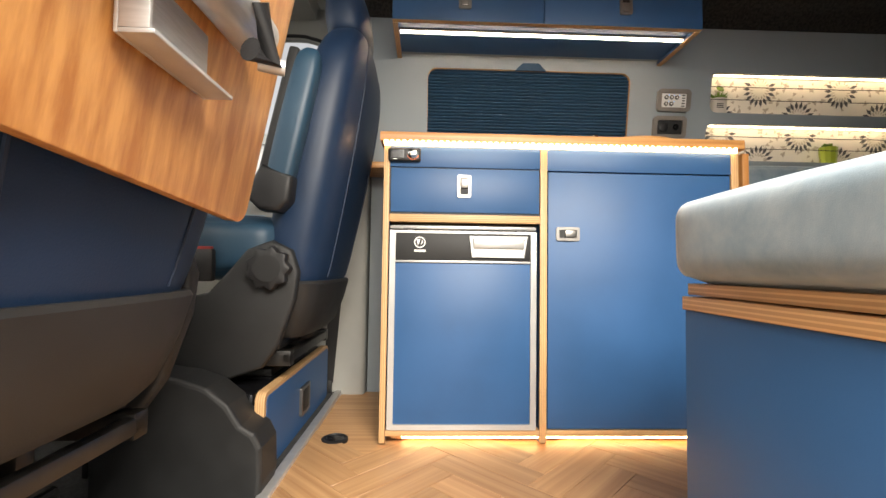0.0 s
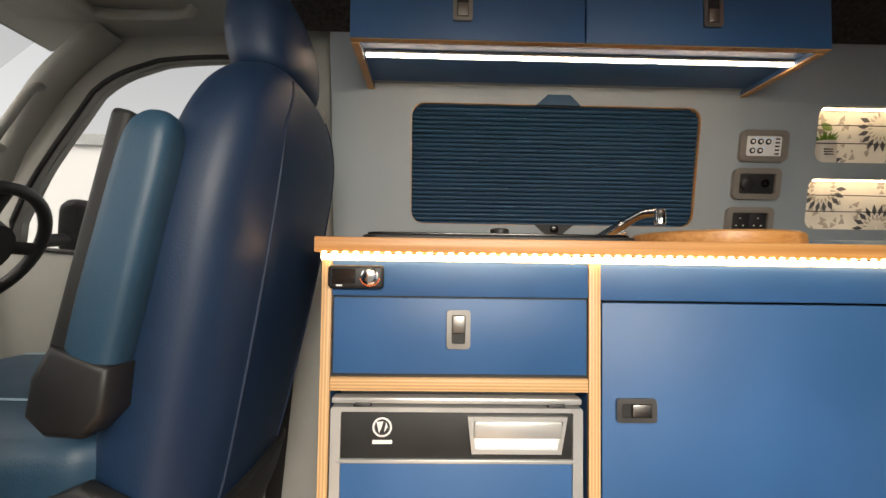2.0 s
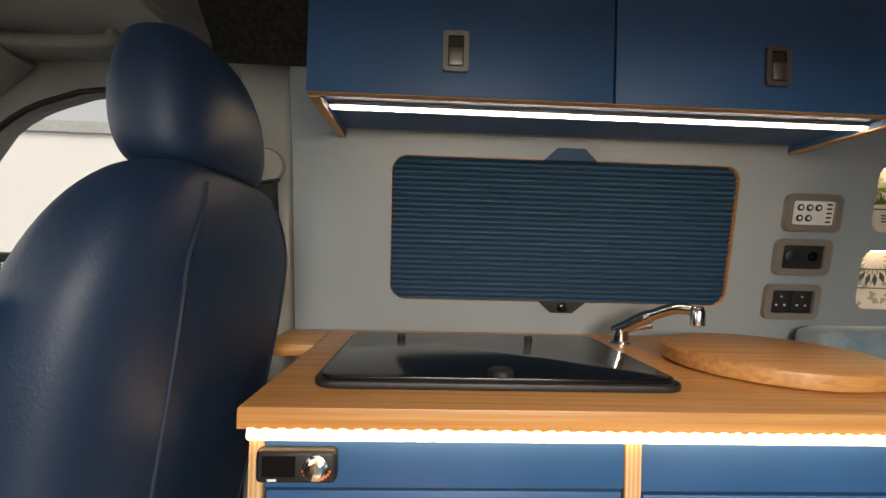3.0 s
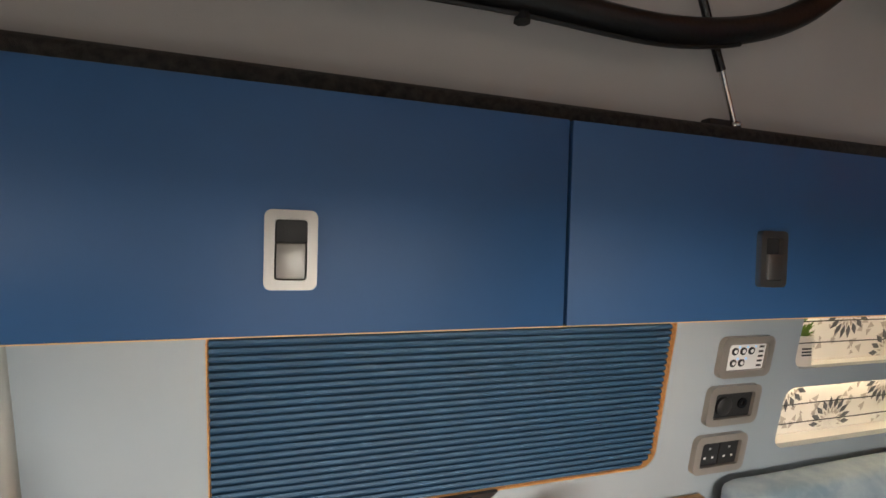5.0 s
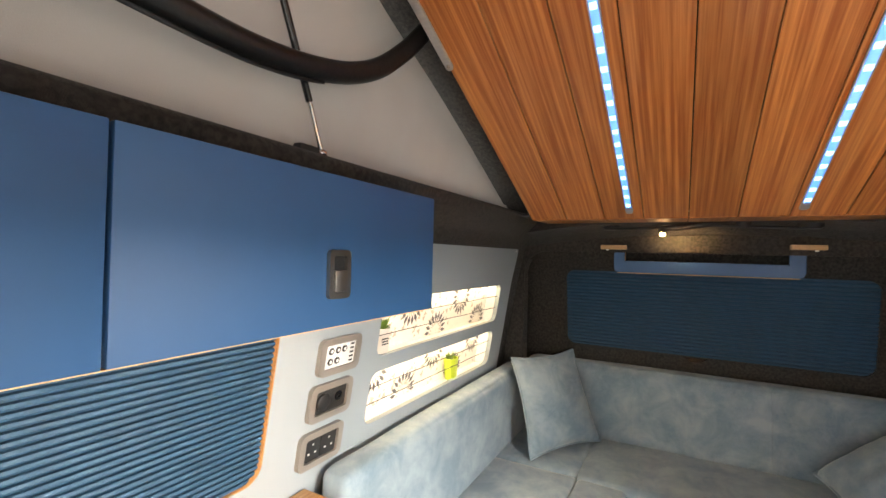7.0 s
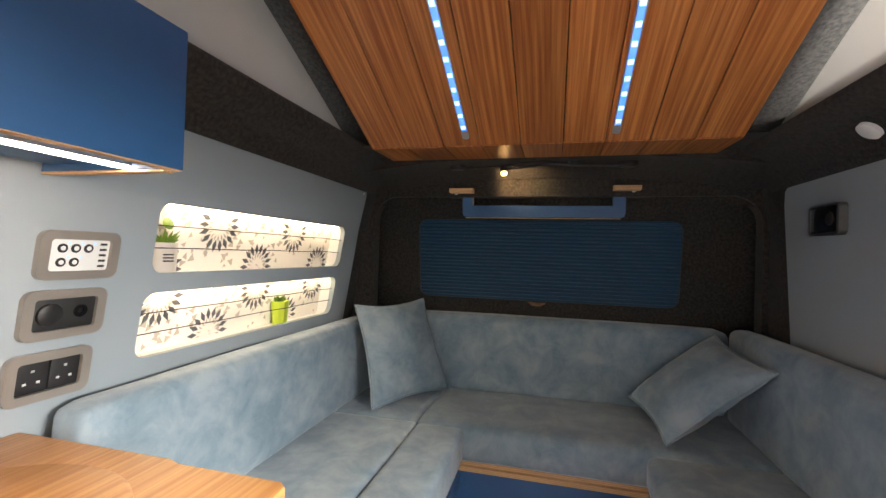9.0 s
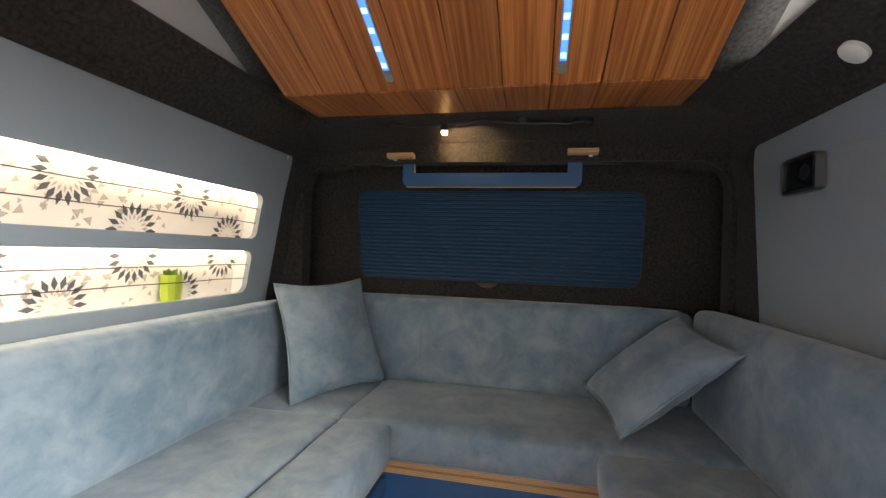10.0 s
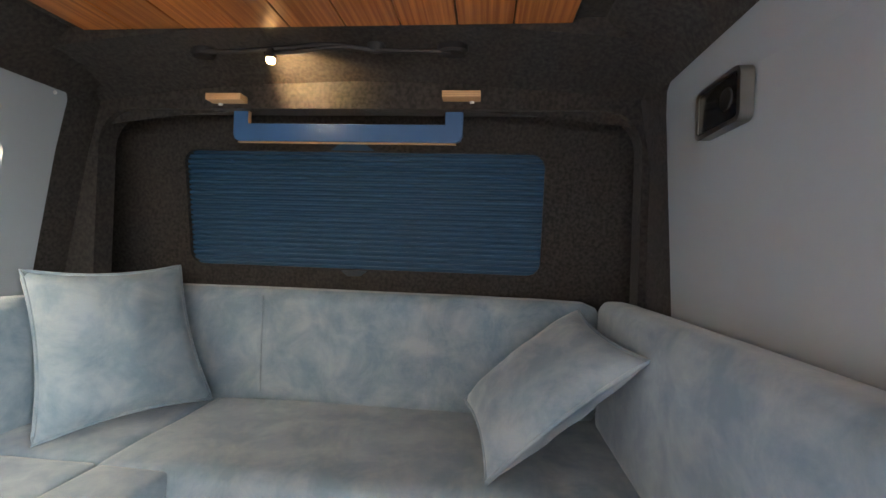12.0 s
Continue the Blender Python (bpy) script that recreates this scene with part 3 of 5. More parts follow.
part("control_band", bx(0.036, 0.404, -0.004, 0.010, 0.488, 0.562, 0.001), DARKGREY, fd, "charcoal band with a pale emblem")
hp = [(0.236, 0.556), (0.395, 0.556), (0.385, 0.498), (0.243, 0.498)]
hpi = [(0.243, 0.549), (0.388, 0.549), (0.380, 0.505), (0.249, 0.505)]
hd = part("handle", ring(hp, hpi, 1, -0.010, -0.003), SILVER, fd, "silver grip tray")
part("tray", bx(0.244, 0.386, -0.005, -0.0035, 0.505, 0.550, 0), WHITE, hd)
part("grip", bx(0.246, 0.386, -0.013, -0.0055, 0.523, 0.549, 0.003), SILVER, hd)
ell = [(0.101 + 0.0155 * math.cos(a), 0.537 + 0.0155 * math.sin(a)) for a in (2 * math.pi * k / 24 for k in range(24))]
eli = [(0.101 + 0.0125 * math.cos(a), 0.537 + 0.0125 * math.sin(a)) for a in (2 * math.pi * k / 24 for k in range(24))]
emb = part("emblem", ring(ell, eli, 1, -0.0046, -0.0035), WHITE, fd, "round pale emblem")
part("emblem_mark", prism([(0.092, 0.545), (0.103, 0.546), (0.100, 0.536), (0.096, 0.528)], 1, -0.0046, -0.0035), WHITE, emb)
part("emblem_mark", prism([(0.104, 0.529), (0.107, 0.545), (0.110, 0.537)], 1, -0.0046, -0.0035), WHITE, emb)
part("name_bar", bx(0.086, 0.117, -0.0046, -0.0035, 0.511, 0.517, 0), WHITE, fd)

# heater control on the fascia
heater = thing("heater_control", "black heater control with round dial on the fascia", "control")
part("housing", bx(0.012, 0.100, -0.018, -0.0012, 0.756, 0.793, 0.006, 3), BLACK, heater)
part("screen", bx(0.020, 0.056, -0.0188, -0.0175, 0.764, 0.787, 0.0008, 1), GLOSS, heater)
dial = part("dial", lathe([(0.0135, -0.018), (0.0135, -0.024), (0.011, -0.025), (0.009, -0.031), (0.003, -0.032)], (0.079, 0, 0.776), 1, 28), CHROME, heater)
for a in range(200, 341, 14):
    w = radians(a)
    part("dial_mark", bx(0.079 + 0.0155 * math.cos(w) - 0.001, 0.079 + 0.0155 * math.cos(w) + 0.001, -0.0188, -0.0175, 0.776 + 0.0155 * math.sin(w) - 0.001, 0.776 + 0.0155 * math.sin(w) + 0.001, 0), DIAL_RED, heater)
part("name_bar", bx(0.026, 0.036, -0.0186, -0.0175, 0.7595, 0.762, 0), WHITE, heater)

# hob with glass lid, sink with chopping board, tap
hob = thing("hob", "black glass lid of a hob set in the worktop", "hob")
part("rim", prism(rrect(0.050, 0.545, 0.055, 0.400, 0.03), 2, 0.838, 0.848, 0.003), BLACK, hob)
part("glass_lid", prism(rrect(0.058, 0.537, 0.063, 0.392, 0.026), 2, 0.8482, 0.853, 0.001), GLOSS, hob)
for x, y, r in ((0.15, 0.35, 0.008), (0.40, 0.35, 0.008)):
    part("pad", lathe([(r, 0.853), (r, 0.856), (r * 0.6, 0.857)], (x, y, 0), 2, 16), BLACK, hob)
part("knob", lathe([(0.017, 0.853), (0.017, 0.860), (0.014, 0.862)], (0.297, 0.078, 0), 2, 20), BLACK, hob)
board = part("chopping_board", lathe([(0.150, 0.839), (0.158, 0.843), (0.160, 0.852), (0.158, 0.864), (0.152, 0.868), (0.002, 0.868)], (0.775, 0.215, 0), 2, 64), BAMBOO)
rename(board, "round bamboo board covering the sink", "chopping board")
tap = thing("tap", "chrome swivel tap beside the sink board", "tap")
part("base", lathe([(0.024, 0.838), (0.024, 0.842), (0.018, 0.846), (0.017, 0.868), (0.012, 0.872)], (0.60, 0.385, 0), 2, 24), CHROME, tap)
part("spout", tube(smooth_line([(0.592, 0.392, 0.862), (0.64, 0.35, 0.900), (0.668, 0.31, 0.922), (0.690, 0.285, 0.924)], 6), [0.014] * 7 + [0.011] * 12, 12), CHROME, tap)
part("nozzle", lathe([(0.010, 0.895), (0.013, 0.897), (0.013, 0.922), (0.010, 0.930)], (0.695, 0.277, 0), 2, 20), CHROME, tap)
part("lever", tube([(0.605, 0.375, 0.868), (0.65, 0.35, 0.882)], 0.0045, 8), CHROME, tap)

# overhead locker
locker = thing("overhead_locker", "blue overhead locker with two flap doors", "wall cabinet")
part("carcass", bx(0.001, 1.013, 0.180, 0.385, 1.275, 1.458, 0), BLUE, locker)
part("end_panel", bx(0.9985, 1.0155, 0.168, 0.425, 1.264, 1.462, 0.001), BLUE, locker)
part("end_panel", bx(-0.002, 0.015, 0.168, 0.425, 1.264, 1.462, 0.001), BLUE, locker)
l1 = part("door", bx(-0.002, 0.4880, 0.150, 0.167, 1.264, 1.468, 0.0015), BLUE, locker)
l2 = part("door", bx(0.4915, 1.0155, 0.150, 0.167, 1.264, 1.468, 0.0015), BLUE, locker)
part("shelf", bx(0.016, 0.998, 0.19, 0.425, 1.277, 1.285, 0), PANEL, locker)
part("plywood_edge", bx(-0.002, 1.0155, 0.1520, 0.1675, 1.2627, 1.2638, 0), PLYY, locker, "pale plywood lower edge")
for x in (-0.002, 0.9985):
    part("plywood_edge", bx(x, x + 0.017, 0.168, 0.425, 1.2600, 1.2638, 0.0005, 1), PLY, locker, "pale plywood lower edge")
push_latch(l1, 0.211, 0.252, 1.302, 1.367, 0.150, flip=True)
push_latch(l2, 0.738, 0.779, 1.302, 1.367, 0.150, flip=True)
locker.location = (0, 0.03, 0)
ll = thing("locker_led_light", "glowing white LED profile under the overhead locker", "LED strip")
part("profile", bx(0.018, 0.996, 0.252, 0.268, 1.268, 1.276, 0.001), ALU, ll)
part("diffuser", bx(0.020, 0.994, 0.254, 0.266, 1.2640, 1.2678, 0.001, 1), SLIT_LED, ll)


# pleated blinds
def pleats(u0, u1, v0, v1, depth, pitch, axis):
    own = bmesh.new()
    n = int(round((v1 - v0) / pitch))
    prev = None
    p = (v1 - v0) / n
    for k in range(n):
        for f, d in ((0.0, -1.2 * depth), (0.20, -1.2 * depth), (0.26, 0.6 * depth), (0.58, depth), (0.94, 0.6 * depth)):
            row = [own.verts.new(lay(axis, u, v0 + (k + f) * p, d)) for u in (u0, (u0 + u1) / 2, u1)]
            if prev:
                for a in range(2):
                    own.faces.new((prev[a], prev[a + 1], row[a + 1], row[a]))
            prev = row
    return own


blind = thing("window_blind", "navy pleated blind drawn over the kitchen window", "blind")
part("fabric", on_wall(bent(pleats(0.109, 0.904, 0.906, 1.235, -0.006, 0.0118, 1), lambda c: (c.x, c.y + 0.015, c.z))), BLIND, blind, smooth=False)
fr = ring(rrect(0.107, 0.906, 0.904, 1.237, 0.038), rrect(0.1145, 0.8985, 0.9115, 1.2295, 0.0335), 1, 0.0015, 0.014)
part("wooden_edge", on_wall(fr), BAMBOO, blind, "thin bamboo edging")
part("top_tab", on_wall(prism([(0.447, 1.228), (0.567, 1.228), (0.537, 1.255), (0.477, 1.255)], 1, -0.005, 0.002)), BLIND, blind)
part("bottom_tab", on_wall(prism([(0.455, 0.913), (0.565, 0.913), (0.535, 0.887), (0.485, 0.887)], 1, -0.006, 0.002)), BLACK, blind)
part("catch", on_wall(lathe([(0.008, -0.013), (0.011, -0.011), (0.012, -0.006)], (0.510, 0, 0.899), 1, 20)), GLOSS, blind)

rear_blind = thing("rear_window_blind", "navy pleated blind over the tailgate window", "blind")


def on_tail(bm):
    return bent(bm, lambda c: (c.x + 2.388 + 0.15 * (1.3 - c.z), c.y, c.z))


part("fabric", on_tail(bent(pleats(-0.854, 0.252, 0.953, 1.315, -0.006, 0.0158, 0), lambda c: (c.x + 0.018, c.y, c.z))), BLIND, rear_blind, smooth=False)
part("edge", on_tail(ring(rrect(-0.855, 0.253, 0.952, 1.316, 0.044), rrect(-0.848, 0.246, 0.959, 1.309, 0.039), 0, -0.003, 0.01)), FELT, rear_blind)
part("top_tab", on_tail(prism([(-0.35, 1.312), (-0.22, 1.312), (-0.25, 1.332), (-0.32, 1.332)], 0, -0.006, 0.002)), BLIND, rear_blind)
part("bottom_tab", on_tail(prism([(-0.33, 0.956), (-0.24, 0.956), (-0.265, 0.937), (-0.305, 0.937)], 0, -0.006, 0.002)), GLOSS, rear_blind)

# ---- sofa ----
for name, box, label in (("sofa_bench_left", (1.0, 1.95, -0.045, 0.485), "blue bench box with plywood edges under the side sofa"),
                         ("bench_box", (1.955, 2.46, -1.07, 0.485), "blue bench box under the rear sofa"),
                         ("sofa_bench_right", (0.445, 1.95, -1.07, -0.650), "blue bench box beside the sliding door")):
    x0, x1, y0, y1 = box
    b = thing(name, label, "bench", "bench boxes")
    part("box", bx(x0, x1, y0, y1, 0.0, 0.420, 0.001), BLUE, b)
    part("top_board", bx(x0 - 0.004, x1 + 0.002, y0 - 0.004, y1, 0.4205, 0.437, 0.001), PLYZ, b, "pale plywood lid edge")
    part("lid", bx(x0 + 0.002, x1 - 0.002, y0 + 0.002, y1 - 0.002, 0.439, 0.453, 0.001), PLYZ, b, "pale plywood slats")
    if name == "sofa_bench_left":
        part("front_rail", bx(1.03, 1.94, -0.063, -0.046, 0.375, 0.419, 0.0012), BLUE, b)
        part("corner_post", bx(1.012, 1.026, -0.056, -0.046, 0.0, 0.419, 0.001), PLY, b, "pale plywood post edge")
        part("hatch", ring(rrect(1.08, 1.90, 0.05, 0.32, 0.03), rrect(1.083, 1.897, 0.053, 0.317, 0.028), 1, -0.0475, -0.0455), PLYZ, b, "fine routed hatch outline")


def cushion(name, label, dims, seed, group="sofa cushions", r=0.028, puff=0.010, turn=None, category="cushion"):
    bm = soft(*dims, r=r, puff=puff, seed=seed)
    if turn:
        bm = turned(bm, turn)
    ob = part(name, bm, VELVET)
    return rename(ob, label, category, group=group)


SEAT = "pale blue-grey velvet seat cushion on the bench"
BACK = "pale blue-grey velvet backrest cushion against the wall"
cushion("seat_cushion", SEAT, (1.002, 1.962, 0.0955, 0.470, 0.453, 0.565), 1, r=0.014, puff=0.004)
cushion("seat_cushion", SEAT, (1.002, 1.962, -0.072, 0.0945, 0.453, 0.565), 2, r=0.016, puff=0.004)
cushion("seat_cushion", "pale velvet rear seat cushion between the benches", (1.945, 2.45, -1.065, 0.099, 0.453, 0.568), 3, r=0.020, puff=0.008)
cushion("seat_cushion", "pale velvet corner seat cushion", (1.964, 2.45, 0.0995, 0.470, 0.453, 0.566), 4, r=0.014, puff=0.004)
cushion("seat_cushion", "pale velvet seat cushion on the short bench", (0.430, 1.960, -1.068, -0.640, 0.453, 0.560), 5)
cushion("backrest_cushion", BACK, (1.058, 2.42, 0.400, 0.490, 0.560, 0.872), 6, r=0.025, puff=0.006)
cushion("backrest_cushion", "pale velvet rear backrest cushion below the window", (2.345, 2.45, -1.00, 0.420, 0.562, 0.890), 7, r=0.03, puff=0.006)
cushion("backrest_cushion", "shaded velvet backrest cushion beside the sliding door", (1.05, 2.35, -1.076, -0.990, 0.555, 0.905), 8, r=0.03, puff=0.006)
for y in (-0.050, -0.534):
    sm = part("cushion_seam", tube([(2.3345, y, 0.88), (2.3335, y, 0.73), (2.336, y, 0.59)], 0.0016, 6), VELVET)
    rename(sm, "stitched seam down the rear backrest", "seam")

flap = thing("worktop_flap", "bamboo flap folded down at the worktop end", "table flap")
part("leaf", bx(1.030, 1.050, 0.030, 0.480, 0.575, 0.812, 0.003), BAMBOO_Z, flap)
for y in (0.10, 0.36):
    part("hinge", tube([(1.031, y, 0.8125), (1.031, y + 0.05, 0.8125)], 0.004, 8), NICKEL, flap)


# ---- wall niches, plants, sockets ----
def kites(cx, cz, r0, r1, count, width, box, y0, y1, turn=0.0):
    own = bmesh.new()
    for k in range(count):
        a = 2 * math.pi * k / count + turn
        pts = []
        for r, w in ((r0, 0), ((r0 * 0.55 + r1 * 0.45), width), (r1, 0), ((r0 * 0.55 + r1 * 0.45), -width)):
            pts.append((cx + r * math.cos(a) - w * math.sin(a), cz + r * math.sin(a) + w * math.cos(a)))
        if all(box[0] < u < box[1] and box[2] < v < box[3] for u, v in pts):
            prism(pts, 1, y0, y1, bm=own)
    return own


def niche(x0, x1, z0, z1, bursts, name):
    n = thing(name, "lit wall niche lined with sunburst patterned tiles", "niche", kind="structure")
    e = 0.006
    box = (x0 - e, x1 + e, z0 - e, z1 + e)
    part("back_panel", on_wall(bx(box[0], box[1], 0.062, 0.068, box[2], box[3], 0)), TILE, n)
    part("floor_liner", on_wall(bx(box[0], box[1], 0.0185, 0.0615, box[2] - 0.006, box[2], 0)), WHITE, n)
    part("top_liner", on_wall(bx(box[0], box[1], 0.0185, 0.0615, box[3], box[3] + 0.006, 0)), WHITE, n)
    part("end_liner", on_wall(bx(box[0] - 0.006, box[0], 0.0185, 0.0615, box[2], box[3], 0)), WHITE, n)
    part("end_liner", on_wall(bx(box[1], box[1] + 0.006, 0.0185, 0.0615, box[2], box[3], 0)), WHITE, n)
    rnd = random.Random(7)
    beige = bmesh.new()
    for k in range(90):
        cx, cz, a, s = rnd.uniform(x0, x1), rnd.uniform(z0, z1), rnd.uniform(0, 6.28), rnd.uniform(0.006, 0.013)
        tri = [(cx + s * math.cos(a + w), cz + s * math.sin(a + w)) for w in (0, 1.9, 3.7)]
        if all(box[0] < u < box[1] and box[2] < v < box[3] for u, v in tri):
            prism(tri, 1, 0.0612, 0.0618, bm=beige)
    tagged(part("tile_print", on_wall(beige), TILE_BEIGE, n), kind="stuff")
    for cx, cz in bursts:
        part("disc_print", on_wall(kites(cx, cz, 0.004, 0.034, 16, 0.0048, box, 0.0600, 0.0611)), TILE, n)
        part("sunburst_print", on_wall(kites(cx, cz, 0.038, 0.070, 18, 0.0066, box, 0.0600, 0.0611)), TILE_DARK, n)
        part("sunburst_inner_print", on_wall(kites(cx, cz, 0.026, 0.042, 18, 0.0024, box, 0.0595, 0.0608, 0.17)), TILE_BEIGE, n)
    for cx, cz in ((bursts[0][0] + 0.17, bursts[0][1] + 0.012), (bursts[0][0] + 0.51, bursts[0][1] + 0.012)):
        part("rosette_print", on_wall(kites(cx, cz, 0.001, 0.014, 4, 0.005, box, 0.0600, 0.0611, 0.785)), TILE_BEIGE, n)
    s = thing("niche_led_strip", "warm LED tape hidden along the niche top", "LED strip", "niche LED strips")
    part("tape", on_wall(bx(x0 + 0.02, x1 - 0.02, 0.022, 0.030, z1 - 0.002, z1 + 0.004, 0)), NICHE_LED, s)
    for f in (0.36, 0.68):
        z = z0 + (z1 - z0) * f
        c = part("cord", on_wall(tube([(x0 + (x1 - x0) * q / 6 , 0.011, z + 0.002 * math.sin(3 * q)) for q in range(7)], 0.0013, 6)), BLACK)
        rename(c, "thin black retaining cord across the niche", "cord", group="niche cords")


niche(1.222, 2.038, 1.094, 1.244, [(1.46, 1.210), (1.80, 1.210), (1.29, 1.098), (1.63, 1.098), (1.97, 1.098)], "wall_niche_upper")
niche(1.215, 2.032, 0.912, 1.052, [(1.31, 1.034), (1.65, 1.034), (1.97, 1.034), (1.48, 0.922), (1.82, 0.922)], "wall_niche_lower")


def blade(base, tip, w, bm, curl=0.3):
    b, t = Vector(base), Vector(tip)
    side = (t - b).cross(Vector((0, 1, 0.2))).normalized() * w
    mid = b.lerp(t, 0.5) + Vector((0, 0, curl * (t - b).length * 0.3))
    v = [bm.verts.new(p) for p in (b - side * 0.4, b + side * 0.4, mid + side, t, mid - side)]
    bm.faces.new(v)
    u = [bm.verts.new(Vector(p) + Vector((0, 0.0012, 0.0005))) for p in (b - side * 0.4, b + side * 0.4, mid + side, t, mid - side)]
    bm.faces.new(u[::-1])


pot = thing("potted_plant", "small leafy plant in a white glazed pot", "potted plant")
py = wall_y(1.29, 1.12) + 0.0365
part("pot", lathe([(0.021, 1.0862), (0.022, 1.089), (0.0252, 1.156), (0.0255, 1.160), (0.022, 1.160), (0.021, 1.150)], (1.272, py, 0), 2, 28), POT_WHITE, pot)
for k in range(3):
    part("print_bar", bx(1.256, 1.276, py - 0.0250, py - 0.0228, 1.118 + 0.007 * k, 1.121 + 0.007 * k, 0), DARKGREY, pot)
lv = bmesh.new()
rnd = random.Random(3)
for k in range(26):
    a = rnd.uniform(0, 6.28)
    blade((1.272 + 0.006 * math.cos(a), py + 0.006 * math.sin(a), 1.148), (1.272 + rnd.uniform(0.015, 0.036) * math.cos(a), py + 0.018 * math.sin(a), 1.162 + rnd.uniform(0.004, 0.028)), 0.003, lv)
part("leaves", lv, LEAF, pot)
part("stem", tube([(1.272, py, 1.15), (1.276, py, 1.19)], 0.0014, 6), LEAF, pot)
part("round_leaf", turned(lathe([(0.001, -0.002), (0.011, -0.0012), (0.0135, 0.0), (0.011, 0.001), (0.001, 0.0015)], (0, 0, 0), 1, 20), pose(1.278, py - 0.004, 1.203, -15, 0, 10)), LEAF, pot)

pot.scale, pot.location = (1.3, 1.0, 1.0), (1.272 * -0.3 + 0.008, 0.0, 0.0)
pot = thing("potted_succulent", "small succulent in a lime green pot", "potted plant")
py = wall_y(1.76, 0.95) + 0.0365
part("pot", lathe([(0.020, 0.9062), (0.021, 0.913), (0.0252, 0.970), (0.0255, 0.974), (0.022, 0.974), (0.021, 0.966)], (1.757, py, 0), 2, 10), POT_GREEN, pot, smooth=False)
lv = bmesh.new()
for k in range(30):
    a = rnd.uniform(0, 6.28)
    r = rnd.uniform(0.006, 0.021)
    blade((1.757 + r * 0.3 * math.cos(a), py + r * 0.3 * math.sin(a), 0.965), (1.757 + r * math.cos(a), py + r * math.sin(a), 0.978 + rnd.uniform(0, 0.012)), 0.0055, lv)
part("leaves", lv, LEAF, pot)
pot.scale, pot.location = (1.4, 1.0, 1.12), (1.757 * -0.4, 0.0, 0.906 * -0.12)


def wall_unit(name, label, category, cx, cz):
    u = thing(name, label, category)
    a = (cx - 0.066, cx + 0.066, cz - 0.042, cz + 0.042)
    fr = on_wall(ring(rrect(*a, 0.016), rrect(cx - 0.050, cx + 0.050, cz - 0.027, cz + 0.027, 0.006), 1, -0.012, -0.0005))
    bmesh.ops.bevel(fr, geom=[e for e in fr.edges if e.calc_face_angle(0) > 1.0], offset=0.003, segments=2, affect="EDGES")
    part("frame", fr, TAUPE, u, "pewter grey rounded frame")
    return u


cp = wall_unit("control_panel", "white lighting control panel in a pewter frame", "control panel", 1.055, 1.136)
part("face", on_wall(bx(1.005, 1.105, -0.007, -0.001, 1.109, 1.163, 0.001)), WHITE, cp)
for k, (dx, dz) in enumerate(((-0.030, 0.012), (-0.009, 0.012), (0.012, 0.012), (-0.030, -0.012), (-0.009, -0.012))):
    btn = part("button", on_wall(lathe([(0.0078, -0.0085), (0.0078, -0.0068), (0.0065, -0.009)], (1.055 + dx, 0, 1.136 + dz), 1, 16)), DARKGREY, cp)
    part("icon", on_wall(lathe([(0.004, -0.0096), (0.004, -0.0086)], (1.055 + dx, 0, 1.136 + dz), 1, 12)), WHITE, btn)
    part("indicator", on_wall(bx(1.064 + dx, 1.067 + dx, -0.0078, -0.0068, 1.143 + dz, 1.146 + dz, 0)), ICON_BLUE, cp)
for k in range(5):
    part("level_bar", on_wall(bx(1.087, 1.099, -0.0078, -0.0068, 1.1145 + 0.0098 * k, 1.1185 + 0.0098 * k, 0)), DARKGREY, cp)
cp.location = (0.018, 0.001, -0.004)
so = wall_unit("power_outlet", "twelve volt and aerial outlets in a pewter frame", "socket", 1.045, 1.038)
part("face", on_wall(bx(0.995, 1.095, -0.006, -0.001, 1.011, 1.065, 0.001)), DARKGREY, so)
part("outlet_cap", on_wall(lathe([(0.019, -0.006), (0.019, -0.012), (0.016, -0.014), (0.004, -0.015)], (1.020, 0, 1.038), 1, 24)), BLACK, so)
part("aerial_outlet", on_wall(lathe([(0.011, -0.006), (0.011, -0.009), (0.005, -0.009), (0.005, -0.004)], (1.070, 0, 1.040), 1, 20)), GLOSS, so)
so.location = (0.018, 0.001, -0.007)
so = wall_unit("mains_socket", "double black mains socket in a pewter frame", "socket", 1.036, 0.942)
for dx in (-0.025, 0.025):
    f = part("face", on_wall(bx(1.036 + dx - 0.0235, 1.036 + dx + 0.0235, -0.007, -0.001, 0.916, 0.968, 0.0012)), BLACK, so)
    for hx, hz in ((0, 0.012), (-0.010, -0.008), (0.010, -0.008)):
        part("pin_hole", on_wall(bx(1.036 + dx + hx - 0.0025, 1.036 + dx + hx + 0.0025, -0.0076, -0.0066, 0.942 + hz - 0.002, 0.942 + hz + 0.002, 0)), WHITE if hz < 0 else SILVER, f)
so.location = (0.017, 0.0026, -0.016)
sc = part("screw_cap", on_wall(lathe([(0.005, -0.003), (0.004, -0.004), (0.001, -0.0045)], (2.119, 0, 1.387), 1, 12)), WHITE)
rename(sc, "small pale screw cap on the wall board", "screw cap")

sw = thing("wall_speaker_switch", "black switch in a pewter frame on the side wall", "switch")
fr = ring(rrect(1.748, 1.885, 1.218, 1.303, 0.014), rrect(1.757, 1.876, 1.226, 1.295, 0.006), 1, -1.100, -1.080)
part("frame", fr, NICKEL, sw)
part("face", bx(1.756, 1.877, -1.0995, -1.0825, 1.225, 1.296, 0.001), GLOSS, sw)
part("knob", lathe([(0.018, -1.083), (0.017, -1.0805), (0.012, -1.080)], (1.790, 0, 1.262), 1, 24), BLACK, sw)
sw.location = (0.055, 0.032, 0.014)
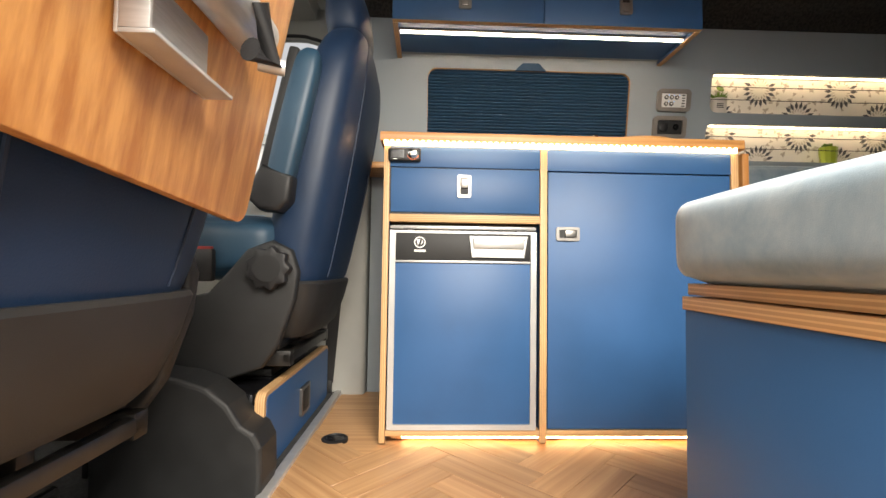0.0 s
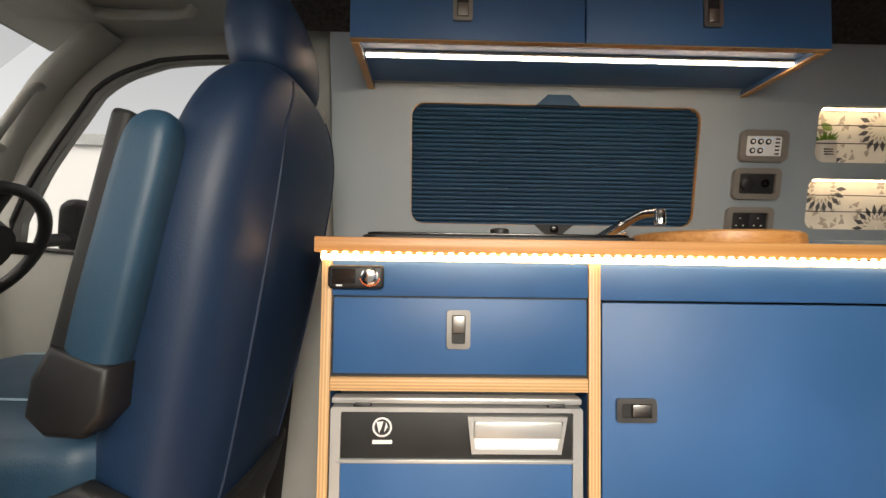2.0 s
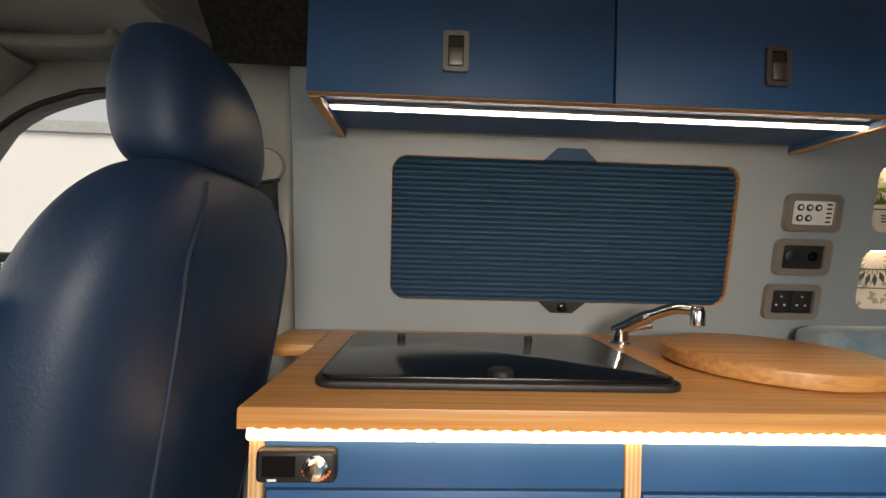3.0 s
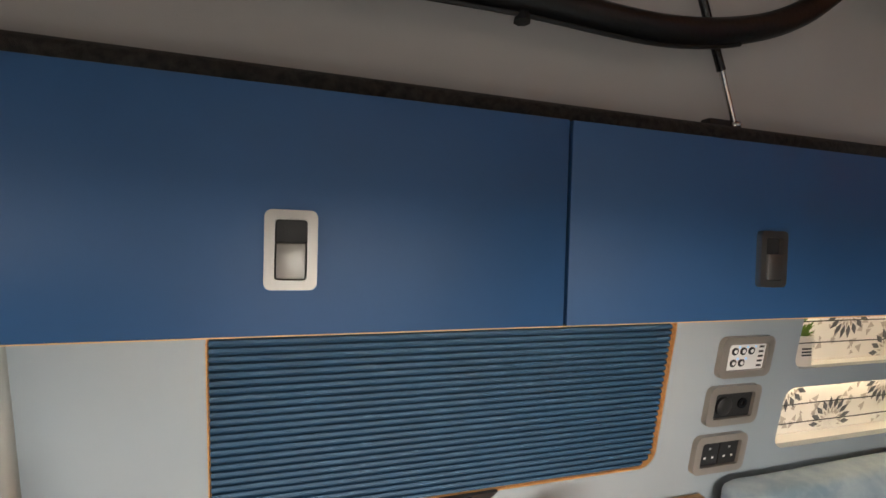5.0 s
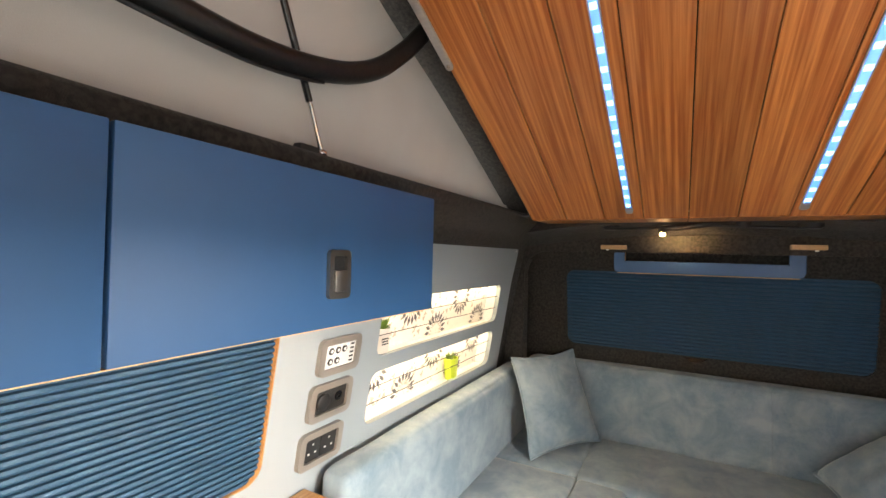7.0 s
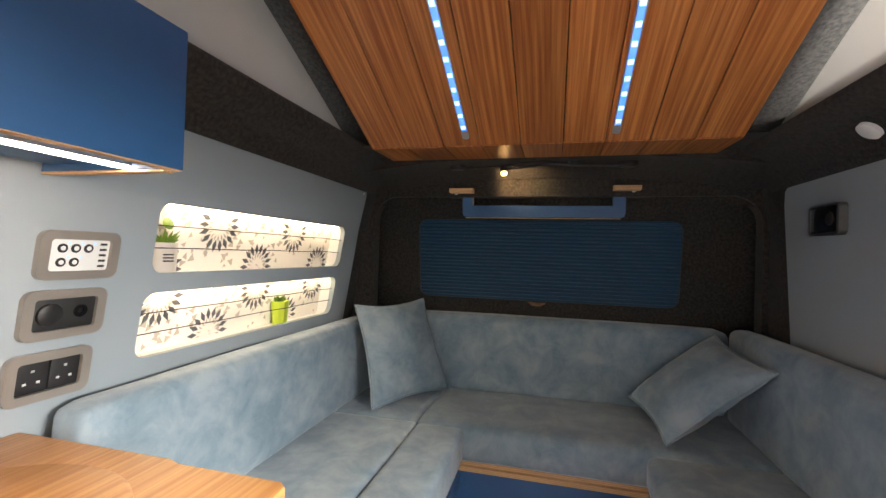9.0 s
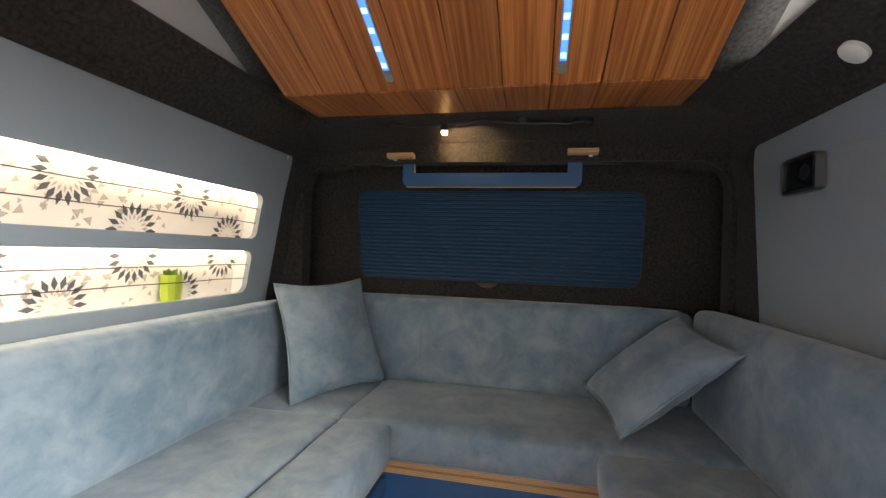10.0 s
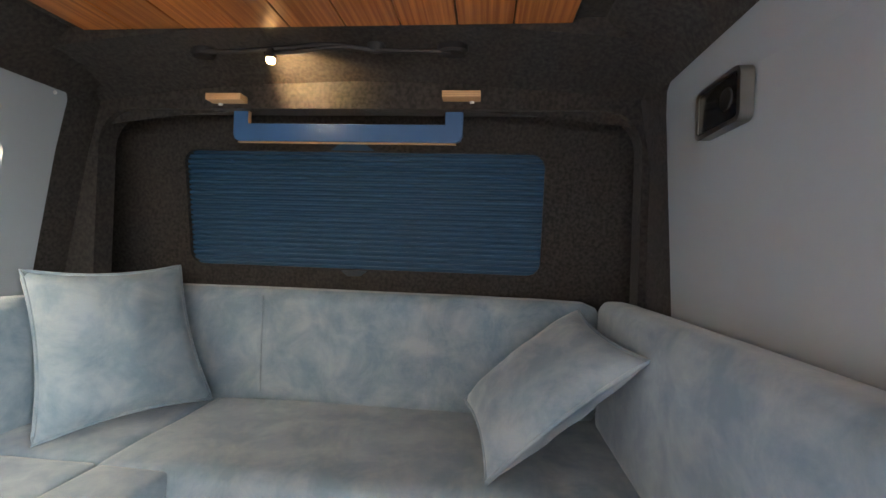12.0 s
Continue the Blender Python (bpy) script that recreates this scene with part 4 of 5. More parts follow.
dl = thing("downlight", "round white ceiling downlight in the felt cove", "downlight")
part("disc", turned(lathe([(0.024, -0.004), (0.024, 0.004), (0.020, 0.007), (0.002, 0.007)], (0, 0, 0), 2, 32), pose(1.62, -1.003, 1.446, -141.5, 0, 0)), WHITE, dl)


# ---- tailgate shelf rail and reading lamp ----
rack = thing("tailgate_rail", "blue plywood rail hung above the tailgate window", "rail")
outline = [(0.010, 1.405), (-0.035, 1.405), (-0.035, 1.346), (-0.612, 1.346), (-0.612, 1.412), (-0.662, 1.412)]
outline += [(-0.662, 1.318), (-0.656, 1.304), (-0.640, 1.298), (-0.008, 1.298), (0.006, 1.304), (0.010, 1.318)]
outline = [(0.0125 + 0.948 * y, z + 0.012) for y, z in outline]
part("board", prism(outline, 0, 2.272, 2.287, 0.0012, 1), BLUE, rack)
part("plywood_edge", bx(2.2735, 2.2855, -0.598, 0.008, 1.3065, 1.3092, 0.0005, 1), PLYZ, rack, "pale plywood lower edge")
part("plywood_edge", bx(2.2735, 2.2855, -0.0225, -0.0205, 1.360, 1.416, 0.0), PLYZ, rack, "pale plywood inner edge")
for y0, y1, z in ((-0.030, 0.068, 1.4085), (-0.660, -0.563, 1.4155)):
    part("foot", bx(2.215, 2.300, y0, y1, z - 0.004, z + 0.013, 0.001), PLYZ, rack, "pale plywood fixing block")
    part("screw", lathe([(0.006, z - 0.009), (0.006, z)], (2.25, y1 - 0.022 if y0 > -0.5 else y0 + 0.022, 0), 2, 12), WHITE, rack)


def header_z(y):
    return 1.472 + 0.02 - 0.10 * (y + 0.33) ** 2


rl = thing("reading_lamp", "black flexible twin-arm reading lamp with a glowing bulb", "lamp")
for y, r in ((-0.024, 0.032), (-0.454, 0.022), (-0.634, 0.036)):
    part("pad", bent(lathe([(r, 0.0), (r, -0.012), (r * 0.8, -0.018), (0.002, -0.019)], (0, 0, 0), 2, 28), lambda c, y=y: (2.075 + c.x * 0.7, y + c.y, header_z(y) + c.z + 0.001)), BLACK, rl)
for pts in ([(2.06, -0.03, 1.470), (2.055, -0.13, 1.468), (2.06, -0.25, 1.478), (2.06, -0.35, 1.484), (2.07, -0.45, 1.474)],
            [(2.06, -0.19, 1.462), (2.055, -0.27, 1.465), (2.06, -0.36, 1.478), (2.07, -0.45, 1.474)],
            [(2.07, -0.45, 1.474), (2.065, -0.55, 1.470), (2.07, -0.63, 1.468)]):
    part("arm", tube(smooth_line(pts, 6), 0.0055, 8), BLACK, rl)
part("lamp_head", lathe([(0.012, 1.452), (0.013, 1.462), (0.010, 1.474)], (2.06, -0.205, 0), 2, 18), BLACK, rl)
part("bulb", lathe([(0.002, 1.4395), (0.008, 1.442), (0.0105, 1.447), (0.010, 1.4518)], (2.06, -0.205, 0), 2, 18), BULB, rl)
rl.location = (0.050, 0.040, 0.012)


# ---- scatter cushions ----
def pillow(corners, thick, seed, label):
    """A filled pillow between four corners (in turn), with pinched corners and a piped seam."""
    a, b, c, d = (Vector(p) for p in corners)
    n = 22
    normal = (b - a).cross(d - a).normalized()
    own = bmesh.new()
    sheets = []
    rim = []
    for s in (1, -1):
        rows = []
        for i in range(n + 1):
            row = []
            for j in range(n + 1):
                u, v = i / n, j / n
                pu, pv = 2 * u - 1, 2 * v - 1
                # sides drawn in between the corners
                iu = 0.5 + 0.5 * pu * (1 - 0.10 * (1 - pv * pv))
                iv = 0.5 + 0.5 * pv * (1 - 0.10 * (1 - pu * pu))
                p = a * (1 - iu) * (1 - iv) + b * iu * (1 - iv) + c * iu * iv + d * (1 - iu) * iv
                h = ((1 - pu ** 2) * (1 - pv ** 2)) ** 0.42
                crease = 0.010 * noise.noise(p * 14 + Vector((seed, 0, s))) + 0.004 * noise.noise(p * 40 + Vector((seed, s, 0)))
                p = p + normal * s * (thick * 0.5 * h + crease * h)
                row.append(own.verts.new(p))
            rows.append(row)
        for r0, r1 in zip(rows, rows[1:]):
            for j in range(n):
                own.faces.new((r0[j], r0[j + 1], r1[j + 1], r1[j]))
        sheets.append(rows)
    r = sheets[0]
    loop = [v.co.copy() for v in r[0]] + [x[n].co.copy() for x in r[1:]] + [v.co.copy() for v in r[n][-2::-1]] + [x[0].co.copy() for x in r[-2:0:-1]]
    bmesh.ops.remove_doubles(own, verts=own.verts, dist=0.0006)
    th = thing("scatter_cushion", label, "cushion", "scatter cushions")
    part("cover", own, VELVET, th)
    part("piping", tube(loop, 0.005, 6, closed=True), VELVET, th)


pillow([(1.988, 0.280, 0.570), (2.285, 0.062, 0.588), (2.315, 0.195, 0.955), (2.040, 0.385, 0.945)], 0.11, 2, "square pale velvet scatter cushion leaning in the corner")
pillow([(1.965, -0.702, 0.585), (1.945, -0.985, 0.838), (2.285, -0.930, 0.885), (2.290, -0.645, 0.630)], 0.13, 9, "pale velvet scatter cushion tilted on the rear seat")


# ---- cab seats ----
def loft(rows, power=2.6, n=36):
    """rows: z, centre x, centre y, half depth, half width."""
    own = bmesh.new()
    loops = []
    for z, cx, cy, hx, hy in rows:
        loop = []
        for k in range(n):
            a = 2 * math.pi * k / n
            ca, sa = math.cos(a), math.sin(a)
            loop.append(own.verts.new((cx + hx * math.copysign(abs(ca) ** (2 / power), ca), cy + hy * math.copysign(abs(sa) ** (2 / power), sa), z)))
        loops.append(loop)
    for a, b in zip(loops, loops[1:]):
        for k in range(n):
            own.faces.new((a[k], a[(k + 1) % n], b[(k + 1) % n], b[k]))
    own.faces.new(loops[0]), own.faces.new(loops[-1])
    return own


def resample(rows, n=5):
    pts = smooth_line([Vector((i, 0, 0)) for i in range(len(rows))], n)
    out = []
    arr = np.array(rows)
    for k in np.linspace(0, len(rows) - 1, (len(rows) - 1) * n + 1):
        i = min(int(k), len(rows) - 2)
        t = k - i
        p0, p1, p2, p3 = arr[max(i - 1, 0)], arr[i], arr[i + 1], arr[min(i + 2, len(rows) - 1)]
        out.append(tuple(0.5 * (2 * p1 + (p2 - p0) * t + (2 * p0 - 5 * p1 + 4 * p2 - p3) * t * t + (3 * p1 - p0 - 3 * p2 + p3) * t ** 3)))
    return out


def cab_seat(label):
    """A seat that faces forwards, its middle at y = 0."""
    s = thing("cab_seat", label, "car seat", "cab seats")
    back_rows = [(0.405, -0.232, 0, 0.075, 0.205), (0.47, -0.222, 0, 0.085, 0.230), (0.62, -0.195, 0, 0.090, 0.245), (0.75, -0.170, 0, 0.090, 0.250),
                 (0.88, -0.145, 0, 0.086, 0.252), (0.98, -0.125, 0, 0.078, 0.240), (1.05, -0.115, 0, 0.066, 0.205), (1.095, -0.110, 0, 0.048, 0.150), (1.112, -0.108, 0, 0.020, 0.09)]
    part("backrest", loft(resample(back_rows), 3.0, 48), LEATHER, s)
    fine_rows = resample(back_rows)

    def rear_x(y, z):
        zs = [r[0] for r in fine_rows]
        cx, hx, hy = (float(np.interp(z, zs, [r[k] for r in fine_rows])) for k in (1, 3, 4))
        return cx + hx * max(0.0, 1 - abs(y / hy) ** 3.0) ** (1 / 3.0)

    for sy in (-1, 1):
        line = [(sy * (0.125 + 0.03 * math.sin(3.0 * (z - 0.5)) - (0.06 * max(0, z - 1.0) / 0.1)), z) for z in np.linspace(0.44, 1.085, 26)]
        part("seam", tube([(rear_x(y, z) + 0.0006, y, z) for y, z in line], 0.0024, 6), SEAMLINE, s)
    head_rows = [(1.100, -0.118, 0, 0.030, 0.075), (1.112, -0.120, 0, 0.052, 0.115), (1.15, -0.124, 0, 0.062, 0.128), (1.21, -0.130, 0, 0.060, 0.122), (1.262, -0.138, 0, 0.045, 0.095), (1.285, -0.142, 0, 0.020, 0.05)]
    part("headrest", loft(resample(head_rows), 2.8, 40), LEATHER, s)
    for sy in (-0.055, 0.055):
        part("headrest_post", tube([(-0.118, sy, 1.06), (-0.120, sy, 1.12)], 0.006, 10), CHROME, s)
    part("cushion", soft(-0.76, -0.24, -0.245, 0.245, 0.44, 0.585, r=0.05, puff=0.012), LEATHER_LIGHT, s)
    for sy in (-1, 1):
        part("cushion_seam", tube([(-0.70, sy * 0.16, 0.594), (-0.5, sy * 0.16, 0.598), (-0.30, sy * 0.16, 0.594)], 0.0018, 6), STITCH, s)
    part("back_shell", loft([(0.290, -0.250, 0, 0.060, 0.180), (0.31, -0.246, 0, 0.075, 0.200), (0.37, -0.236, 0, 0.088, 0.222), (0.425, -0.227, 0, 0.0925, 0.232), (0.432, -0.226, 0, 0.088, 0.226)], 3.2), DARKGREY, s, "charcoal plastic lower shell")
    for sy in (-1, 1):
        y0 = 0.238 if sy > 0 else -0.268
        shell = [(-0.50, 0.29), (-0.48, 0.36), (-0.43, 0.395), (-0.385, 0.405), (-0.345, 0.45), (-0.30, 0.505), (-0.245, 0.527), (-0.20, 0.505), (-0.183, 0.455), (-0.19, 0.39), (-0.225, 0.285), (-0.26, 0.235), (-0.33, 0.21), (-0.42, 0.215), (-0.48, 0.245)]
        side = part("side_shell", prism(shell, 1, y0, y0 + 0.03, 0.008, 3), DARKGREY, s, "charcoal plastic side cover")
        if sy < 0:
            lob = [(0.046 + 0.004 * math.cos(9 * w)) for w in (2 * math.pi * k / 54 for k in range(54))]
            knob = prism([(-0.243 + r * math.cos(2 * math.pi * k / 54), 0.462 + r * math.sin(2 * math.pi * k / 54)) for k, r in enumerate(lob)], 1, y0 - 0.030, y0, 0.006, 2)
            part("recline_knob", knob, BLACK, side, "black fluted recline knob")
            part("knob_cap", lathe([(0.030, y0 - 0.0335), (0.026, y0 - 0.031)], (-0.243, 0, 0.462), 1, 24), DARKGREY, side)
            part("buckle", bx(-0.425, -0.375, y0 - 0.004, y0 + 0.02, 0.43, 0.505, 0.006), BLACK, side)
            part("buckle_button", bx(-0.420, -0.380, y0 + 0.0, y0 + 0.016, 0.5, 0.510, 0.002), RED, side)
    arm_rows = [(0.0, 0, 0, 0.024, 0.020), (0.02, 0, 0, 0.031, 0.026), (0.12, 0, 0, 0.033, 0.029), (0.26, 0, 0, 0.032, 0.028), (0.315, 0, 0, 0.028, 0.026), (0.338, 0.002, 0, 0.018, 0.017), (0.345, 0.003, 0, 0.007, 0.007)]
    lean = pose(-0.238, -0.262, 0.640, 0, 12, 0)
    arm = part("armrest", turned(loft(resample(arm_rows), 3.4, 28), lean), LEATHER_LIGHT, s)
    part("armrest_back", turned(bx(-0.046, -0.020, -0.023, 0.023, 0.02, 0.335, 0.008, 3), lean), DARKGREY, arm)
    hub = prism([(-0.048, -0.035), (-0.020, -0.052), (0.022, -0.046), (0.040, -0.015), (0.034, 0.040), (-0.040, 0.052), (-0.052, 0.010)], 1, -0.030, 0.028, 0.010, 3)
    part("armrest_hub", turned(hub, lean), BLACK, arm, "black armrest pivot cover")
    part("rail", bx(-0.62, -0.215, -0.20, -0.17, 0.225, 0.262, 0.003), BATTERY, s)
    part("rail", bx(-0.62, -0.215, 0.17, 0.20, 0.225, 0.262, 0.003), BATTERY, s)
    part("crossbar", bx(-0.235, -0.215, -0.20, 0.20, 0.232, 0.256, 0.003), BATTERY, s, "dark metal crossbar")
    part("pan", bx(-0.66, -0.24, -0.20, 0.20, 0.262, 0.30, 0.01), BATTERY, s)
    return s


driver = cab_seat("navy leather driver seat with a folded armrest")
driver.location = (0.010, 0.09, 0.0)
passenger = copy_thing(driver, pose(-0.060, -0.735, 0.0))
tagged(passenger, "navy leather passenger seat with a board on its back")

seat_box = thing("seat_box", "blue panelled locker under the driver seat", "seat base")
part("housing", bx(-0.62, -0.256, -0.20, 0.40, -0.01, 0.185, 0.01), GLOSS, seat_box)
part("front_panel", prism(rrect(-0.190, 0.410, 0.004, 0.176, 0.016), 0, -0.252, -0.230, 0.0008, 1), BLUE, seat_box)
part("plywood_edge", ring(rrect(-0.202, 0.414, 0.0, 0.186, 0.022), rrect(-0.190, 0.410, 0.004, 0.176, 0.016), 0, -0.252, -0.231), PLY, seat_box, "pale plywood rim")
lt = part("latch", ring(rrect(0.065, 0.150, 0.045, 0.125, 0.006), rrect(0.074, 0.141, 0.054, 0.116, 0.003), 0, -0.230, -0.222), NICKEL, seat_box, "satin nickel latch")
part("lever", bx(-0.2295, -0.224, 0.076, 0.139, 0.055, 0.115, 0.001), BLACK, lt)
part("battery", bx(-0.46, -0.27, -0.05, 0.30, 0.186, 0.206, 0.004), BATTERY, seat_box)
for k in range(3):
    part("battery_label", bx(-0.40 + 0.05 * k, -0.37 + 0.05 * k, 0.0 + 0.07 * k, 0.05 + 0.07 * k, 0.2065, 0.2075, 0), POT_WHITE if k == 0 else BATTERY, seat_box)
cover = part("seat_side_cover", bx(-0.50, -0.215, -0.225, -0.203, -0.008, 0.20, 0.02, 4), DARKGREY)
bm = bmesh.new()
bm = prism([(-0.56, -0.008), (-0.225, -0.008), (-0.218, 0.03), (-0.221, 0.10), (-0.236, 0.128), (-0.264, 0.145), (-0.290, 0.185), (-0.335, 0.220), (-0.39, 0.238), (-0.46, 0.248), (-0.56, 0.25)], 1, -0.312, -0.212, 0.010, 3)
bm.to_mesh(cover.data)
bm.free()
cover.location = (0.015, 0.028, 0.0)
rename(cover, "charcoal plastic cover beside the driver seat base", "seat cover")
pb = thing("passenger_seat_base", "gloss black steel box under the passenger seat", "seat base")
part("housing", bx(-0.70, -0.40, -1.0, -0.52, -0.01, 0.15, 0.012), GLOSS, pb)
for k, (y, z) in enumerate(((-0.92, 0.225), (-0.74, 0.23), (-0.56, 0.22))):
    part("mechanism", bx(-0.62, -0.42, y - 0.015, y + 0.015, 0.15, z, 0.006), BATTERY, pb)

# table top clipped behind the passenger seat
tb = thing("folding_table", "honey bamboo table top stowed behind the passenger seat", "table")
TM = pose(-0.115, -0.86, 0.730, 0, 9, 0) @ pose(0, 0, 0, -4, 0, 0)
part("tabletop", turned(prism(rrect(-0.42, 0.31, -0.185, 0.185, 0.024, 8), 0, -0.010, 0.010, 0.002), TM), BAMBOO_Z, tb)
br = part("bracket", bx(-0.1385, -0.135, -0.955, -0.825, 0.650, 0.735, 0.001), ALU, tb, "brushed aluminium bracket")
part("bracket_lip", bx(-0.135, -0.108, -0.955, -0.825, 0.650, 0.654, 0.001), ALU, br)
part("bracket_cheek", bx(-0.135, -0.112, -0.955, -0.951, 0.654, 0.735, 0.001), ALU, br)
leg = part("leg_tube", tube([(-0.105, -0.755, 0.742), (-0.105, -1.23, 0.735)], 0.026, 32), ALU, tb, "brushed aluminium leg tube")
part("leg_sleeve", tube([(-0.105, -0.905, 0.7398), (-0.105, -1.0, 0.7384)], 0.0282, 32), WHITE, leg)
grip = part("lever", tube([(-0.082, -0.855, 0.690), (-0.072, -0.828, 0.688), (-0.072, -0.858, 0.735)], [0.012, 0.012, 0.008], 14), BLACK, tb, "black clamp lever")
part("lever_pin", tube([(-0.085, -0.826, 0.690), (-0.060, -0.818, 0.688)], 0.008, 16), ALU, grip)
br.location, leg.location, grip.location = (0.026, 0.090, -0.012), (0.028, 0.060, -0.015), (0.028, 0.090, -0.012)

# floor outlet and seat belt
fo = thing("floor_outlet", "round black outlet set in the floor", "floor outlet")
part("ring", lathe([(0.036, -0.006), (0.036, 0.001), (0.030, 0.004), (0.028, 0.004), (0.027, 0.001)], (-0.122, 0.030, 0), 2, 32), BLACK, fo)
part("lid", lathe([(0.026, -0.004), (0.026, 0.001), (0.002, 0.002)], (-0.122, 0.030, 0), 2, 28), GLOSS, fo)
belt = thing("seat_belt", "black seat belt hanging from the pillar loop", "seat belt")
part("webbing", prism([(-0.258, 0.04), (-0.218, 0.04), (-0.132, 1.16), (-0.182, 1.16)], 1, 0.452, 0.4545), BLACK, belt)
part("loop", turned(lathe([(0.036, -0.010), (0.040, -0.004), (0.040, 0.004), (0.030, 0.012), (0.004, 0.014)], (0, 0, 0), 1, 24), pose(-0.158, 0.455, 1.195)), CABGREY, belt)
part("buckle_bar", tube([(-0.192, 0.448, 1.167), (-0.158, 0.446, 1.160), (-0.125, 0.448, 1.167)], 0.005, 8), CHROME, belt)
part("belt_slot", prism([(-0.155, 0.98), (-0.118, 0.98), (-0.135, 1.15), (-0.150, 1.15)], 1, 0.459, 0.4618), BLACK, belt)
part("anchor", bx(-0.256, -0.222, 0.445, 0.462, 0.0, 0.05, 0.005), BLACK, belt)

# ---- cab ----
rename(part("pillar_middle", prism([(-0.31, -0.02), (-0.105, -0.02), (-0.105, 1.50), (-0.235, 1.50), (-0.222, 1.33), (-0.222, 0.98), (-0.31, 0.80)], 1, 0.462, 0.56, 0.018, 3), CABGREY), "pale grey pillar trim beside the driver seat", "lining", "structure")
rename(part("pillar_middle_right", bx(-0.34, -0.16, -1.26, -1.16, -0.02, 1.50, 0.03, 4), CABGREY), "pale grey pillar trim at the sliding door", "lining", "structure")
outer_l = [(-1.42, -0.1), (-0.19, -0.1), (-0.19, 1.30), (-0.19, 1.50), (-0.72, 1.50), (-0.90, 1.32)]
inner_l = [(-1.01, 0.84), (-0.245, 0.84), (-0.245, 1.31), (-0.38, 1.385), (-0.62, 1.37), (-0.80, 1.275)]


def closed_curve(pts, n=6):
    p = [Vector((a, q, 0)) for a, q in pts]
    out = []
    for k in range(len(p)):
        a, e, f, d = p[k - 1], p[k], p[(k + 1) % len(p)], p[(k + 2) % len(p)]
        for j in range(n):
            t = j / n
            w = 0.5 * (2 * e + (f - a) * t + (2 * a - 5 * e + 4 * f - d) * t * t + (3 * e - a - 3 * f + d) * t ** 3)
            w = w.lerp(e.lerp(f, t), 0.45)
            out.append((w.x, w.y))
    return out


def straight(pts, n=6):
    return [(pts[k][0] + (pts[(k + 1) % len(pts)][0] - pts[k][0]) * j / n, pts[k][1] + (pts[(k + 1) % len(pts)][1] - pts[k][1]) * j / n) for k in range(len(pts)) for j in range(n)]


outer_l, inner_l = straight(outer_l), closed_curve(inner_l)
for name, y0, y1 in (("cab_side_left", 0.54, 0.59), ("cab_side_right", -1.28, -1.23)):
    rename(part(name, ring(outer_l, inner_l, 1, y0, y1), CABGREY, smooth=False), "pale grey cab door lining round the window", "door", "structure")
for name, y in (("door_glass_left", 0.565), ("door_glass_right", -1.255)):
    g = part(name, prism(inner_l, 1, y, y + 0.004), GLASS)
    g.visible_shadow = False
    rename(g, "clear cab door window", "window", "structure")
dl = part("door_rubber", tube([(u, 0.537, v) for u, v in inner_l], 0.007, 8, closed=True), BLACK)
rename(dl, "black rubber seal round the driver window", "seal", "structure")
for name, y, s in (("a_pillar_left", 0.50, 1), ("a_pillar_right", -1.20, -1)):
    rename(part(name, tube(smooth_line([(-0.74, y + 0.01 * s, 1.445), (-0.90, y + 0.02 * s, 1.29), (-1.02, y + 0.04 * s, 1.10), (-1.20, y + 0.05 * s, 0.80)], 6), 0.048, 14, flat=0.7), CABGREY), "pale grey windscreen pillar", "lining", "structure")
rename(part("cab_headliner", prism([(-0.335, 1.455), (-0.335, 1.54), (-0.98, 1.50), (-0.98, 1.42), (-0.80, 1.435)], 1, -1.27, 0.60), CABGREY), "pale grey cab headliner", "ceiling", "structure")
ws = part("windscreen", prism([(-0.97, 1.42), (-0.975, 1.42), (-1.625, 0.86), (-1.62, 0.86)], 1, -1.22, 0.54), GLASS)
ws.visible_shadow = False
rename(ws, "clear sloping windscreen", "window", "structure")
dash = part("dashboard", prism([(-1.75, -0.05), (-1.12, -0.05), (-1.12, 0.30), (-1.06, 0.55), (-1.06, 0.72), (-1.10, 0.80), (-1.20, 0.85), (-1.75, 0.84)], 1, -1.25, 0.545, 0.02, 3), DARKGREY)
rename(dash, "charcoal dashboard under the windscreen", "dashboard", "structure")
vent = thing("air_vent", "black slatted air vent in the dashboard", "air vent")
part("frame", bx(-1.085, -1.05, 0.36, 0.48, 0.67, 0.78, 0.008), BLACK, vent)
for k in range(4):
    part("slat", bx(-1.051, -1.044, 0.37, 0.47, 0.695 + 0.02 * k, 0.701 + 0.02 * k, 0.001), DARKGREY, vent)
vis = thing("sun_visor", "pale grey sun visor folded against the headliner", "sun visor")
part("flap", soft(-0.87, -0.67, -0.14, 0.38, 1.390, 1.430, r=0.018, puff=0.004), CABGREY, vis)
gh = thing("grab_handle", "pale grey grab handle on the windscreen pillar", "grab handle")
part("grip", tube(smooth_line([(-0.90, 0.49, 1.27), (-0.90, 0.455, 1.245), (-0.95, 0.455, 1.17), (-1.0, 0.465, 1.105), (-1.01, 0.50, 1.10)], 6), 0.012, 12), CABGREY, gh)
rh = thing("ceiling_grab_handle", "pale grey folded handle in the cab headliner", "grab handle")
part("grip", tube(smooth_line([(-0.45, 0.40, 1.452), (-0.47, 0.40, 1.43), (-0.58, 0.40, 1.425), (-0.69, 0.40, 1.43), (-0.71, 0.40, 1.452)], 6), 0.013, 12), CABGREY, rh)

